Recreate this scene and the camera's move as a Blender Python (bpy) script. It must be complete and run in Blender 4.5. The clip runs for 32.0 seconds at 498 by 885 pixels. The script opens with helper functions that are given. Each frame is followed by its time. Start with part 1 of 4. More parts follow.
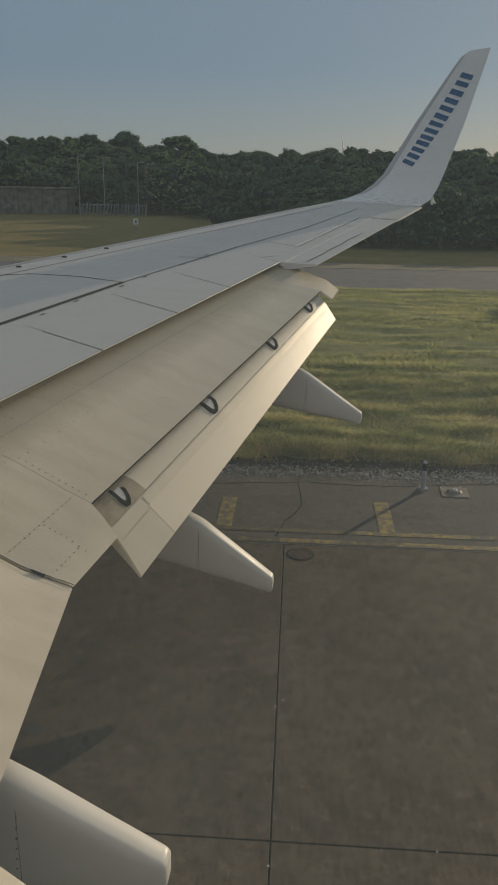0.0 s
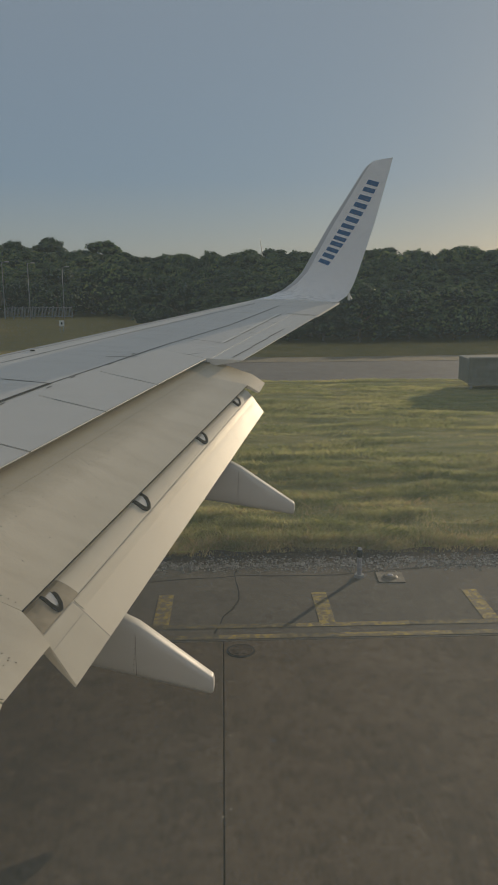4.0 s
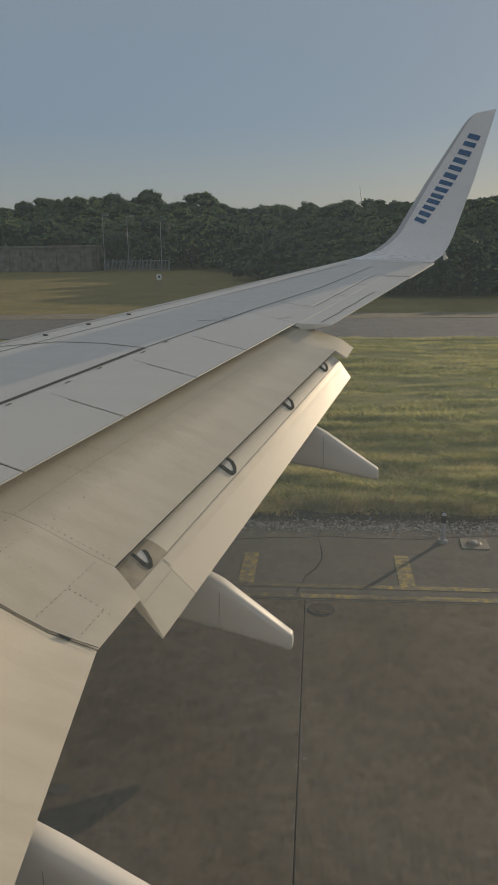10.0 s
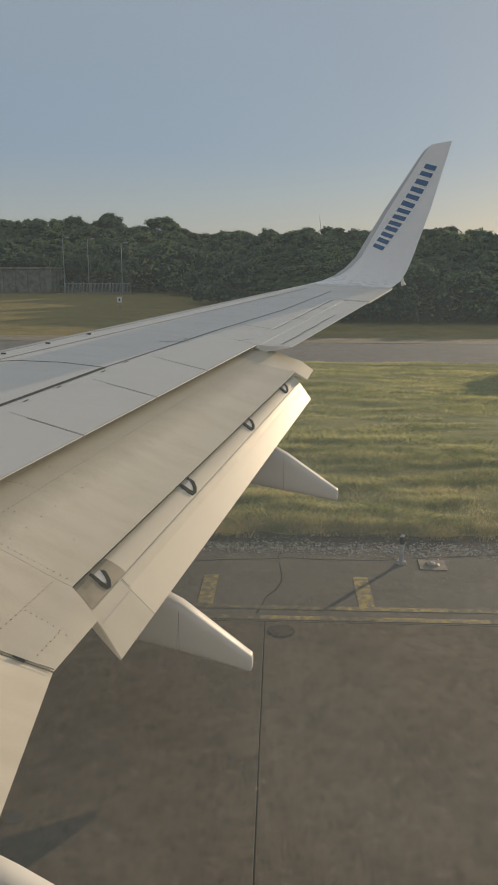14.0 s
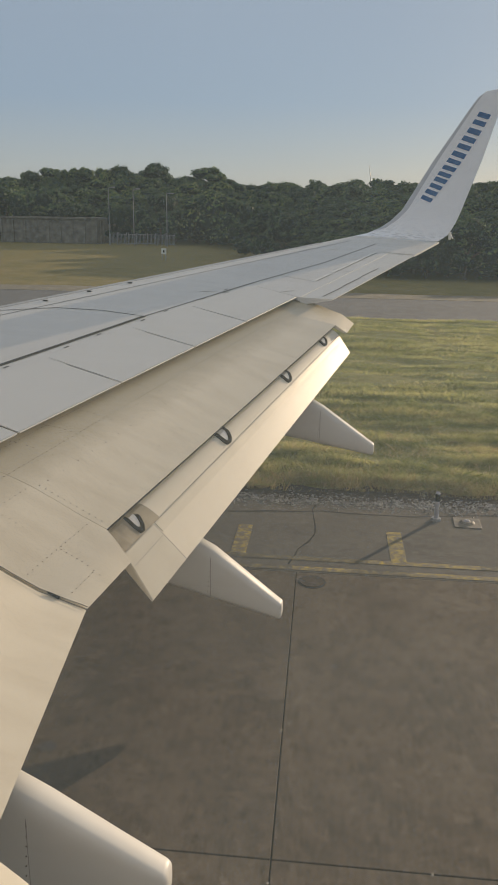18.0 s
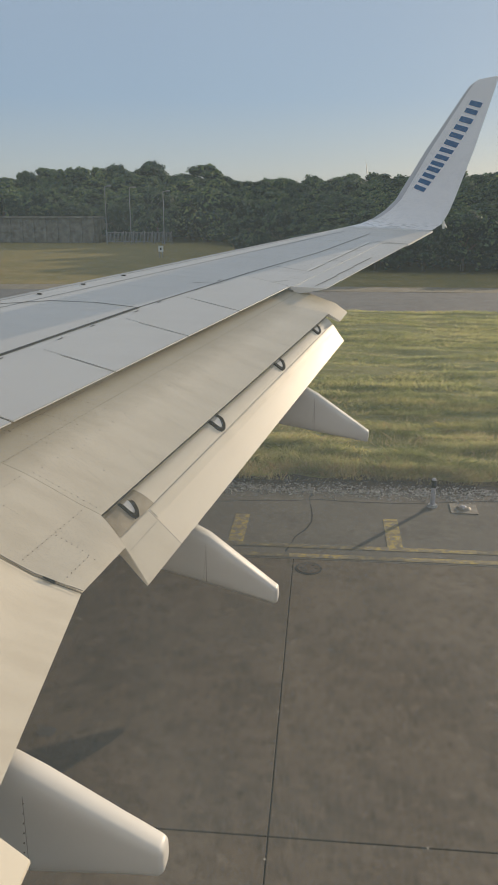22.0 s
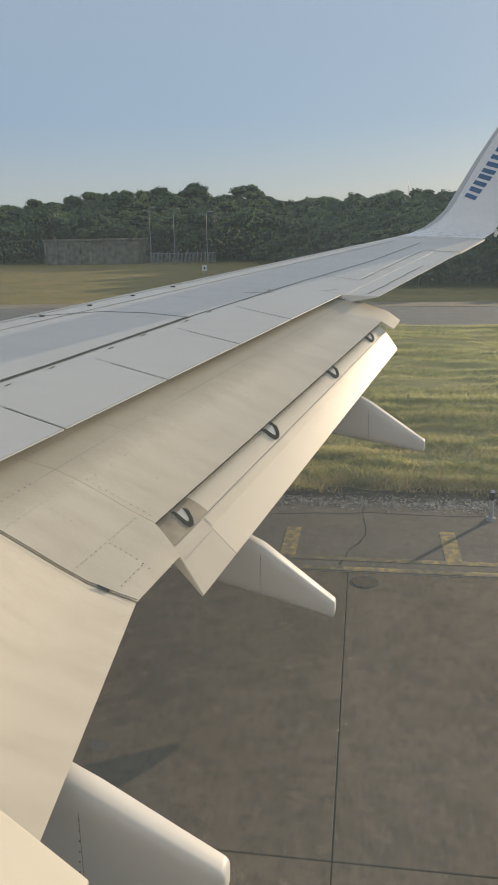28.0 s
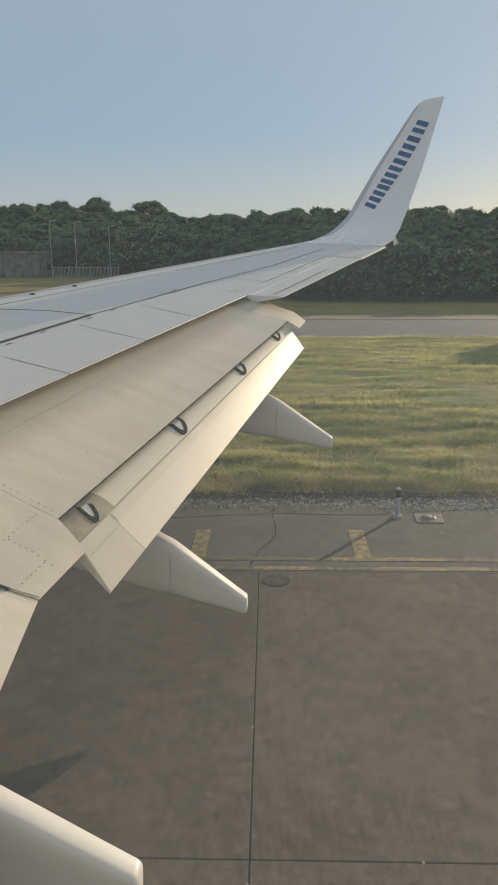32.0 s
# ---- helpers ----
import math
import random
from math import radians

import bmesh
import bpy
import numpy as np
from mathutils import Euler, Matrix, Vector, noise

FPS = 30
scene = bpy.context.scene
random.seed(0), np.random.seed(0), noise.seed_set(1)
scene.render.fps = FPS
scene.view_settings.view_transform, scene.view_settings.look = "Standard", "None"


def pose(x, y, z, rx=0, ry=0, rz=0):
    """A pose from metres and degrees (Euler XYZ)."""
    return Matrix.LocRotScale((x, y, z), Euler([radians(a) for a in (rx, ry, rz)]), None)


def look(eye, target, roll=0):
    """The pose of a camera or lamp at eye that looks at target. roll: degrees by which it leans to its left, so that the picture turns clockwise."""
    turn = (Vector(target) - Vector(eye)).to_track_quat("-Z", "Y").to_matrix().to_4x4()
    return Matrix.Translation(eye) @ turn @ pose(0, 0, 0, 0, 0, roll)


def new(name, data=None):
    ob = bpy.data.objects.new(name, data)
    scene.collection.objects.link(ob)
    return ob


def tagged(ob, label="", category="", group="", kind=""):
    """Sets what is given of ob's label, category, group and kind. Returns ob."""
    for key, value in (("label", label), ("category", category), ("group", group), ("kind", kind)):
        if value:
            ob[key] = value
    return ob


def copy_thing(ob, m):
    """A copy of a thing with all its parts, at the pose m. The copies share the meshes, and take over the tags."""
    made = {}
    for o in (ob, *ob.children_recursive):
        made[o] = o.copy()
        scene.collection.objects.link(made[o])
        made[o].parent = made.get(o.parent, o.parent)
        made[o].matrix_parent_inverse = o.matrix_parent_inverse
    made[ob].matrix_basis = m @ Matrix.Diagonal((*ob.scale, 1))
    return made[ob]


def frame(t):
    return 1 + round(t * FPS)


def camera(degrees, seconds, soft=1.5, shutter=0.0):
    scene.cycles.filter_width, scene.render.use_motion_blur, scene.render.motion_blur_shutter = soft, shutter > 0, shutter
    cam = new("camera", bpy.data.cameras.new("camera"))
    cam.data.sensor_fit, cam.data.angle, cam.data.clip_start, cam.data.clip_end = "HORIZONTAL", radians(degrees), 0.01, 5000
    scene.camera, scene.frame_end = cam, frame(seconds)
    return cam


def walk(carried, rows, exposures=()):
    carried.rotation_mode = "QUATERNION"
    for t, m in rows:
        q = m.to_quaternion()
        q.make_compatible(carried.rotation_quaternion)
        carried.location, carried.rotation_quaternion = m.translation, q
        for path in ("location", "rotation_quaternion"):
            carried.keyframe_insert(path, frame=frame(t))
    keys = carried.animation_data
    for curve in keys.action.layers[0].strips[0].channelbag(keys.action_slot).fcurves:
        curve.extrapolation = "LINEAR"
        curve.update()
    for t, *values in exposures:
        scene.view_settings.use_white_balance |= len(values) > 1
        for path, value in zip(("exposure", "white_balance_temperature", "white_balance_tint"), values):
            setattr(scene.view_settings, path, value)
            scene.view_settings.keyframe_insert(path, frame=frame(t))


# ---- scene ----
LENS = 36.0
cam = camera(LENS, 32.0, soft=0.85)


def held(x, y, z, yaw, pitch, roll):
    """The pose of a camera held at a cabin window: yaw to its left from straight abeam, pitch up, roll to its left."""
    return pose(x, y, z, 90 + pitch, 0, yaw) @ pose(0, 0, 0, 0, 0, roll)


# seconds, x aft, y abeam, z up, yaw, pitch, roll
PATH = [
    (0.0, -0.161, 0.206, 3.634, 7.14, -18.44, 0.92),
    (0.5, -0.134, 0.197, 3.638, 5.46, -17.14, 0.42),
    (1.0, -0.182, 0.177, 3.696, 2.70, -14.34, -0.42),
    (1.5, -0.227, 0.199, 3.633, 1.71, -12.70, -0.81),
    (2.0, -0.182, 0.179, 3.690, 1.32, -12.73, -1.29),
    (2.5, -0.192, 0.184, 3.774, 0.69, -12.87, -1.25),
    (3.0, -0.185, 0.178, 3.740, 0.10, -12.47, -1.09),
    (3.5, -0.209, 0.177, 3.704, -0.31, -11.99, -0.83),
    (4.0, -0.163, 0.212, 3.640, 1.95, -11.47, -0.42),
    (4.5, 0.008, 0.165, 3.603, 4.15, -11.38, 0.05),
    (6.5, -0.071, -0.075, 3.879, 4.87, -13.93, -0.60),
    (7.0, -0.095, -0.087, 3.945, 6.12, -14.65, -1.08),
    (7.5, -0.076, -0.086, 3.919, 6.75, -14.62, -1.22),
    (8.0, -0.110, 0.007, 3.915, 10.53, -15.00, -1.69),
    (8.5, -0.067, -0.009, 3.888, 11.40, -15.35, -1.22),
    (9.0, -0.059, 0.017, 3.871, 11.50, -15.31, -1.19),
    (9.5, -0.021, -0.023, 3.883, 11.15, -15.51, -0.92),
    (10.0, -0.062, 0.033, 3.817, 9.15, -14.91, -0.85),
    (10.5, -0.049, -0.090, 3.845, 6.60, -14.63, -0.52),
    (11.0, -0.079, 0.013, 3.797, 4.96, -13.96, -0.65),
    (11.5, -0.051, -0.041, 3.836, 3.66, -13.80, -0.29),
    (12.0, -0.060, 0.036, 3.784, 3.29, -13.48, -0.22),
    (12.5, -0.064, 0.019, 3.778, 3.64, -13.09, 0.06),
    (13.0, -0.035, 0.016, 3.755, 4.13, -13.34, 0.36),
    (13.5, -0.054, -0.019, 3.742, 4.94, -13.00, 0.58),
    (14.0, -0.071, 0.031, 3.777, 6.03, -13.13, 0.21),
    (14.5, -0.020, -0.034, 3.790, 6.82, -13.09, 0.52),
    (15.0, -0.036, 0.008, 3.744, 7.84, -14.07, 0.55),
    (15.5, -0.012, 0.004, 3.758, 8.38, -15.14, 0.85),
    (17.5, -0.040, 0.016, 3.700, 9.14, -16.35, 0.96),
    (18.0, -0.014, 0.001, 3.739, 9.16, -16.46, 0.95),
    (18.5, -0.031, -0.024, 3.737, 9.17, -15.98, 0.70),
    (19.0, -0.031, -0.002, 3.721, 8.95, -15.81, 0.55),
    (19.5, -0.021, 0.005, 3.714, 8.10, -15.69, 0.40),
    (20.0, -0.015, 0.014, 3.673, 7.69, -15.92, 0.25),
    (20.5, 0.029, -0.023, 3.661, 8.92, -16.18, 0.41),
    (21.0, 0.042, -0.041, 3.621, 9.25, -16.18, 0.53),
    (21.5, 0.036, -0.005, 3.634, 9.18, -16.55, 0.13),
    (22.0, 0.062, -0.053, 3.659, 9.24, -16.67, -0.03),
    (22.5, 0.050, -0.013, 3.572, 9.24, -16.28, -0.13),
    (23.0, 0.046, -0.013, 3.618, 9.45, -17.46, -0.33),
    (23.5, 0.064, -0.036, 3.592, 9.73, -17.20, -0.39),
    (24.0, 0.043, -0.023, 3.573, 9.85, -16.73, -0.15),
    (24.5, -0.000, 0.020, 3.520, 9.98, -16.36, -0.26),
    (25.0, -0.012, 0.034, 3.487, 10.48, -15.90, -0.33),
    (25.5, -0.015, 0.018, 3.531, 10.88, -16.08, -0.53),
    (27.5, -0.037, 0.076, 3.585, 12.05, -15.81, -1.09),
    (28.0, -0.068, 0.069, 3.520, 12.53, -15.24, -1.12),
    (28.5, 0.189, 0.066, 3.425, 14.34, -14.41, -1.03),
    (29.0, 0.184, 0.058, 3.365, 14.47, -13.90, -0.93),
    (29.5, -0.024, 0.123, 3.319, 7.48, -13.47, -0.51),
    (30.0, -0.063, 0.157, 3.259, 4.80, -13.06, -0.33),
    (30.5, -0.068, 0.134, 3.352, 4.83, -13.70, -0.33),
    (31.0, -0.094, 0.149, 3.316, 4.90, -14.11, -0.30),
    (31.5, -0.110, 0.182, 3.337, 4.87, -14.32, -0.27),
    (32.0, -0.098, 0.156, 3.299, 5.33, -14.09, -0.23),
]
EXPOSURES = [
    (0.0, -0.90, 6900, 6), (3.0, -0.82, 7000, 7), (6.5, -0.90, 7000, 7), (9.0, -0.74, 7000, 8), (11.0, -0.68, 7100, 10), (13.0, -0.48, 7250, 10),
    (18.0, -0.23, 7150, 11), (23.0, -0.10, 6750, 9), (28.0, -0.05, 6800, 9), (30.0, -0.14, 6900, 9), (32.0, -0.11, 6850, 8),
]
walk(cam, [(row[0], held(*row[1:])) for row in PATH], EXPOSURES)

# ---- light ----
SUN_TURN, SUN_HIGH = radians(33), radians(12)   # from abeam towards aft; above the horizon
world = bpy.data.worlds.new("world")
scene.world = world
world.use_nodes = True
wn = world.node_tree
sky = wn.nodes.new("ShaderNodeTexSky")
sky.sky_type, sky.sun_disc = "NISHITA", False
sky.sun_elevation, sky.sun_rotation = SUN_HIGH, SUN_TURN
sky.air_density, sky.dust_density, sky.ozone_density = 1.0, 0.8, 2.2
veil = wn.nodes.new("ShaderNodeMix")          # thin high haze evens the sky
veil.data_type = "RGBA"
veil.inputs[0].default_value = 0.8
sky_way, sky_split, sky_ramp = wn.nodes.new("ShaderNodeTexCoord"), wn.nodes.new("ShaderNodeSeparateXYZ"), wn.nodes.new("ShaderNodeValToRGB")
for stop, (at, tone) in zip((sky_ramp.color_ramp.elements[0], sky_ramp.color_ramp.elements[1], sky_ramp.color_ramp.elements.new(0.14)),
                            ((0.0, (0.78, 0.84, 0.89)), (0.32, (0.30, 0.54, 1.04)), (0.13, (0.50, 0.69, 1.0)))):
    stop.position, stop.color = at, (*tone, 1)
wn.links.new(sky_way.outputs["Generated"], sky_split.inputs[0])
wn.links.new(sky_split.outputs["Z"], sky_ramp.inputs[0])
sky_gain = wn.nodes.new("ShaderNodeVectorMath")
sky_gain.operation, sky_gain.inputs[1].default_value = "MULTIPLY", (4.2, 4.2, 4.2)
wn.links.new(sky_ramp.outputs[0], sky_gain.inputs[0])
wn.links.new(sky_gain.outputs[0], veil.inputs[7])
wn.links.new(sky.outputs[0], veil.inputs[6])
wn.links.new(veil.outputs[2], wn.nodes["Background"].inputs[0])
wn.nodes["Background"].inputs[1].default_value = 0.135
sun_to = Vector((math.sin(SUN_TURN) * math.cos(SUN_HIGH), math.cos(SUN_TURN) * math.cos(SUN_HIGH), math.sin(SUN_HIGH)))
sun = new("sun", bpy.data.lights.new("sun", "SUN"))
sun.data.energy, sun.data.angle, sun.data.color = 4.7, radians(0.55), (1.0, 0.81, 0.60)
sun.matrix_world = look(sun_to * 50, (0, 0, 0))


# ---- materials ----
HAZE = 0.027          # share of light that the two faces of the window pane scatter

def material(name, rough=0.6, metal=0.0, spec=0.5):
    m = bpy.data.materials.new(name)
    m.use_nodes = True
    bsdf = m.node_tree.nodes["Principled BSDF"]
    bsdf.inputs["Roughness"].default_value = rough
    bsdf.inputs["Metallic"].default_value = metal
    bsdf.inputs["Specular IOR Level"].default_value = spec
    return m, m.node_tree, bsdf


def noise_of(nt, scale, detail=4.0, rough=0.55, stretch=(1, 1, 1), turn=0.0):
    coord = nt.nodes.new("ShaderNodeTexCoord")
    mapping = nt.nodes.new("ShaderNodeMapping")
    mapping.inputs["Scale"].default_value = stretch
    mapping.inputs["Rotation"].default_value = (0, 0, turn)
    tex = nt.nodes.new("ShaderNodeTexNoise")
    tex.inputs["Scale"].default_value, tex.inputs["Detail"].default_value = scale, detail
    tex.inputs["Roughness"].default_value = rough
    nt.links.new(coord.outputs["Object"], mapping.inputs[0])
    nt.links.new(mapping.outputs[0], tex.inputs["Vector"])
    return tex.outputs["Fac"]


def ramp_of(nt, fac, stops):
    r = nt.nodes.new("ShaderNodeValToRGB")
    while len(r.color_ramp.elements) < len(stops):
        r.color_ramp.elements.new(0.5)
    for e, (at, colour) in zip(r.color_ramp.elements, stops):
        e.position, e.color = at, (*colour, 1)
    nt.links.new(fac, r.inputs[0])
    return r.outputs[0]


def mixed(nt, fac, a, b, kind="MIX"):
    m = nt.nodes.new("ShaderNodeMix")
    m.data_type, m.blend_type = "RGBA", kind
    if isinstance(fac, float):
        m.inputs[0].default_value = fac
    else:
        nt.links.new(fac, m.inputs[0])
    for socket, v in ((m.inputs[6], a), (m.inputs[7], b)):
        if isinstance(v, tuple):
            socket.default_value = (*v, 1)
        else:
            nt.links.new(v, socket)
    return m.outputs[2]


def bumped(nt, bsdf, fac, strength, distance):
    b = nt.nodes.new("ShaderNodeBump")
    b.inputs["Strength"].default_value, b.inputs["Distance"].default_value = strength, distance
    nt.links.new(fac, b.inputs["Height"])
    nt.links.new(b.outputs[0], bsdf.inputs["Normal"])


def paint(name, colour, dirt, rough=0.4, streak=0.5, metal=0.0, spec=0.5, wave=0.12):
    """Aircraft paint: faint mottling, grime streaked along the airflow, gloss that varies."""
    m, nt, b = material(name, rough, metal, spec)
    fine = noise_of(nt, 9.0, 6, 0.6)
    long = noise_of(nt, 1.0, 5, 0.6, (0.6, 7.0, 4.0), 0.35)
    spots = noise_of(nt, 2.3, 5, 0.65)
    base = mixed(nt, ramp_of(nt, long, [(0.42, (0, 0, 0)), (0.75, (streak,) * 3)]), colour, dirt)
    base = mixed(nt, ramp_of(nt, spots, [(0.5, (0, 0, 0)), (0.8, (streak * 0.7,) * 3)]), base, dirt)
    nt.links.new(base, b.inputs["Base Color"])
    nt.links.new(ramp_of(nt, fine, [(0.3, (rough * 0.9,) * 3), (0.75, (min(1, rough * 1.12),) * 3)]), b.inputs["Roughness"])
    bumped(nt, b, noise_of(nt, 1.6, 2, 0.4), wave, 0.02)
    return m


def plain(name, colour, rough=0.6, metal=0.0, spread=0.25, scale=14.0, bump=0.0, spec=0.5):
    m, nt, b = material(name, rough, metal, spec)
    n = noise_of(nt, scale, 5, 0.6)
    lo, hi = tuple(c * (1 - spread) for c in colour), tuple(min(1, c * (1 + spread)) for c in colour)
    nt.links.new(ramp_of(nt, n, [(0.3, lo), (0.7, hi)]), b.inputs["Base Color"])
    if bump:
        bumped(nt, b, n, bump, 0.02)
    return m


M_WING = paint("grey_wing_enamel", (0.60, 0.60, 0.585), (0.49, 0.485, 0.46), 0.45, 0.45)
M_SPOILER = paint("grey_spoiler_enamel", (0.60, 0.60, 0.58), (0.50, 0.495, 0.47), 0.44, 0.4)
M_FLAP = paint("pale_flap_enamel", (0.68, 0.62, 0.50), (0.50, 0.43, 0.32), 0.34, 0.42)


def fore_grime(m, dirt):
    """Tan grime on the fore part of the flap, strongest beside the spoilers and thinning out aft."""
    nt = m.node_tree
    b = nt.nodes["Principled BSDF"]
    clean = b.inputs["Base Color"].links[0].from_socket
    coord = nt.nodes.new("ShaderNodeTexCoord")
    dot = nt.nodes.new("ShaderNodeVectorMath")
    dot.operation = "DOT_PRODUCT"
    dot.inputs[1].default_value = (1.0, -0.36, 0.0)
    nt.links.new(coord.outputs["Object"], dot.inputs[0])
    add = nt.nodes.new("ShaderNodeMath")
    add.operation, add.inputs[1].default_value = "ADD", 4.63
    nt.links.new(dot.outputs["Value"], add.inputs[0])
    wander = nt.nodes.new("ShaderNodeMath")
    wander.operation, wander.inputs[1].default_value = "MULTIPLY_ADD", 0.2
    nt.links.new(noise_of(nt, 3.0, 5, 0.6, (1.0, 2.5, 1.0), 0.35), wander.inputs[0])
    nt.links.new(add.outputs[0], wander.inputs[2])
    amount = ramp_of(nt, wander.outputs[0], [(0.08, (1.0,) * 3), (0.32, (0.7,) * 3), (0.56, (0.0,) * 3)])
    nt.links.new(mixed(nt, amount, clean, dirt), b.inputs["Base Color"])


fore_grime(M_FLAP, (0.39, 0.335, 0.23))
M_AFT = paint("pale_aft_flap_enamel", (0.69, 0.64, 0.53), (0.56, 0.50, 0.39), 0.43, 0.25, spec=0.35, wave=0.05)
M_BARE = paint("satin_bare_metal", (0.63, 0.585, 0.48), (0.52, 0.47, 0.37), 0.36, 0.45, metal=0.08, spec=0.4, wave=0.14)
M_END = paint("dull_end_panel_enamel", (0.61, 0.57, 0.47), (0.47, 0.42, 0.33), 0.32, 0.45)
M_FAIR = paint("white_fairing_enamel", (0.63, 0.625, 0.605), (0.49, 0.47, 0.43), 0.42, 0.4, spec=0.4)
M_LET = paint("white_winglet_enamel", (0.78, 0.79, 0.81), (0.70, 0.70, 0.71), 0.28, 0.25)
M_EDGE = paint("worn_edge_enamel", (0.50, 0.495, 0.48), (0.36, 0.35, 0.33), 0.5, 0.5)
M_SLAT = paint("dull_slat_metal", (0.42, 0.425, 0.43), (0.33, 0.33, 0.33), 0.5, 0.3)
M_NOSE = paint("grey_nose_band", (0.46, 0.48, 0.52), (0.38, 0.39, 0.41), 0.4, 0.3)
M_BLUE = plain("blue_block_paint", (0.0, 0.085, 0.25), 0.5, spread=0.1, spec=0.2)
# black for seals and gaps, and for shade painted at flap lip and slots
M_GAP = plain("black_seal_and_shade", (0.02, 0.019, 0.018), 0.9, spread=0.3)
M_HOOK = plain("dark_brown_slot_edge", (0.020, 0.016, 0.012), 0.9, spread=0.3, spec=0.1)
M_DARKLINE = plain("dark_grey_sealant", (0.10, 0.10, 0.10), 0.7, spread=0.3)
M_COVE = plain("grimy_cove_metal", (0.17, 0.15, 0.12), 0.65, spread=0.35, scale=6)
M_IRON = plain("rusty_dark_iron", (0.075, 0.055, 0.040), 0.85, spread=0.4, scale=20, spec=0.2)
M_STAIN = plain("oil_stain", (0.06, 0.05, 0.04), 0.6, spread=0.5, scale=12)
M_CHIP = plain("broken_concrete_chips", (0.27, 0.23, 0.18), 0.95, spread=0.4, scale=20)
M_JOINT = plain("dirt_filled_joint", (0.030, 0.023, 0.016), 0.95, spread=0.5, spec=0.05)
M_BAY = plain("stained_bay_paint", (0.29, 0.25, 0.18), 0.6, spread=0.3, scale=7)
M_SEAM = plain("faint_grey_seam", (0.27, 0.26, 0.24), 0.6, spread=0.3)
M_RIVET = plain("rivet_grime", (0.10, 0.08, 0.06), 0.9, spread=0.3, spec=0.1)
M_STEEL = plain("worn_steel", (0.45, 0.45, 0.46), 0.35, 0.9, 0.2)
M_RUBBER = plain("tyre_rubber", (0.03, 0.03, 0.03), 0.85)
M_WHITE = plain("white_plastic", (0.75, 0.75, 0.72), 0.5, spread=0.1)
M_TUBE = plain("weathered_grey_plastic", (0.36, 0.36, 0.40), 0.6, spread=0.2)
M_POST = plain("galvanised_post", (0.28, 0.29, 0.30), 0.6, 0.2)
M_CONTAINER = plain("grey_green_painted_steel", (0.20, 0.20, 0.17), 0.6, spread=0.2, scale=3)
M_BUNKER = plain("weathered_bunker_concrete", (0.19, 0.175, 0.15), 0.9, spread=0.4, scale=1.3, bump=0.4)
M_PANE = bpy.data.materials.new("hazy_acrylic")
M_PANE.use_nodes = True
pn = M_PANE.node_tree
pn.nodes.remove(pn.nodes["Principled BSDF"])
clear, haze, blend = pn.nodes.new("ShaderNodeBsdfTransparent"), pn.nodes.new("ShaderNodeBsdfTranslucent"), pn.nodes.new("ShaderNodeMixShader")
haze.inputs[0].default_value = (0.60, 0.82, 1.0, 1)
smudge = ramp_of(pn, noise_of(pn, 5.0, 4, 0.6), [(0.3, (HAZE * 0.8,) * 3), (0.7, (HAZE * 1.2,) * 3)])
pn.links.new(smudge, blend.inputs[0])
pn.links.new(clear.outputs[0], blend.inputs[1])
pn.links.new(haze.outputs[0], blend.inputs[2])
pn.links.new(blend.outputs[0], pn.nodes["Material Output"].inputs[0])
M_BARK = plain("bark", (0.10, 0.08, 0.06), 0.95, spread=0.4, scale=8, bump=0.5)


def concrete(name, colour, dark, scale=1.0):
    m, nt, b = material(name, 0.9, 0, 0.3)
    grain = noise_of(nt, 75 * scale, 6, 0.75)
    cloud = noise_of(nt, 0.9 * scale, 6, 0.65)
    broom = noise_of(nt, 6.0 * scale, 5, 0.7, (7.0, 0.8, 1.0))
    info = nt.nodes.new("ShaderNodeObjectInfo")
    base = ramp_of(nt, cloud, [(0.38, dark), (0.62, colour)])
    blot = noise_of(nt, 5.5 * scale, 10, 0.8)
    base = mixed(nt, ramp_of(nt, blot, [(0.46, (0, 0, 0)), (0.60, (0.72,) * 3)]), base, tuple(c * 0.68 for c in dark))
    pale = noise_of(nt, 7.0 * scale, 10, 0.82)
    base = mixed(nt, ramp_of(nt, pale, [(0.53, (0, 0, 0)), (0.66, (0.72,) * 3)]), base, tuple(c * 1.6 for c in colour))
    base = mixed(nt, ramp_of(nt, broom, [(0.42, (0, 0, 0)), (0.68, (0.42,) * 3)]), base, tuple(c * 1.3 for c in colour))
    base = mixed(nt, ramp_of(nt, grain, [(0.38, (0.6,) * 3), (0.60, (0, 0, 0))]), base, tuple(c * 0.5 for c in dark))
    tone = ramp_of(nt, info.outputs["Random"], [(0.0, (0.9, 0.9, 0.9)), (1.0, (1.08, 1.07, 1.05))])
    base = mixed(nt, 1.0, base, tone, "MULTIPLY")
    nt.links.new(base, b.inputs["Base Color"])
    bumped(nt, b, grain, 0.5, 0.004)
    return m


M_CONCRETE = concrete("worn_concrete", (0.160, 0.124, 0.087), (0.086, 0.066, 0.046))
M_ASPHALT = concrete("old_asphalt", (0.165, 0.148, 0.128), (0.11, 0.10, 0.088), 1.6)
M_FARSTRIP = concrete("pale_dry_gravel", (0.30, 0.265, 0.20), (0.20, 0.175, 0.125), 0.3)
M_FARROAD = concrete("pale_taxiway_asphalt", (0.175, 0.178, 0.18), (0.13, 0.133, 0.138), 0.25)


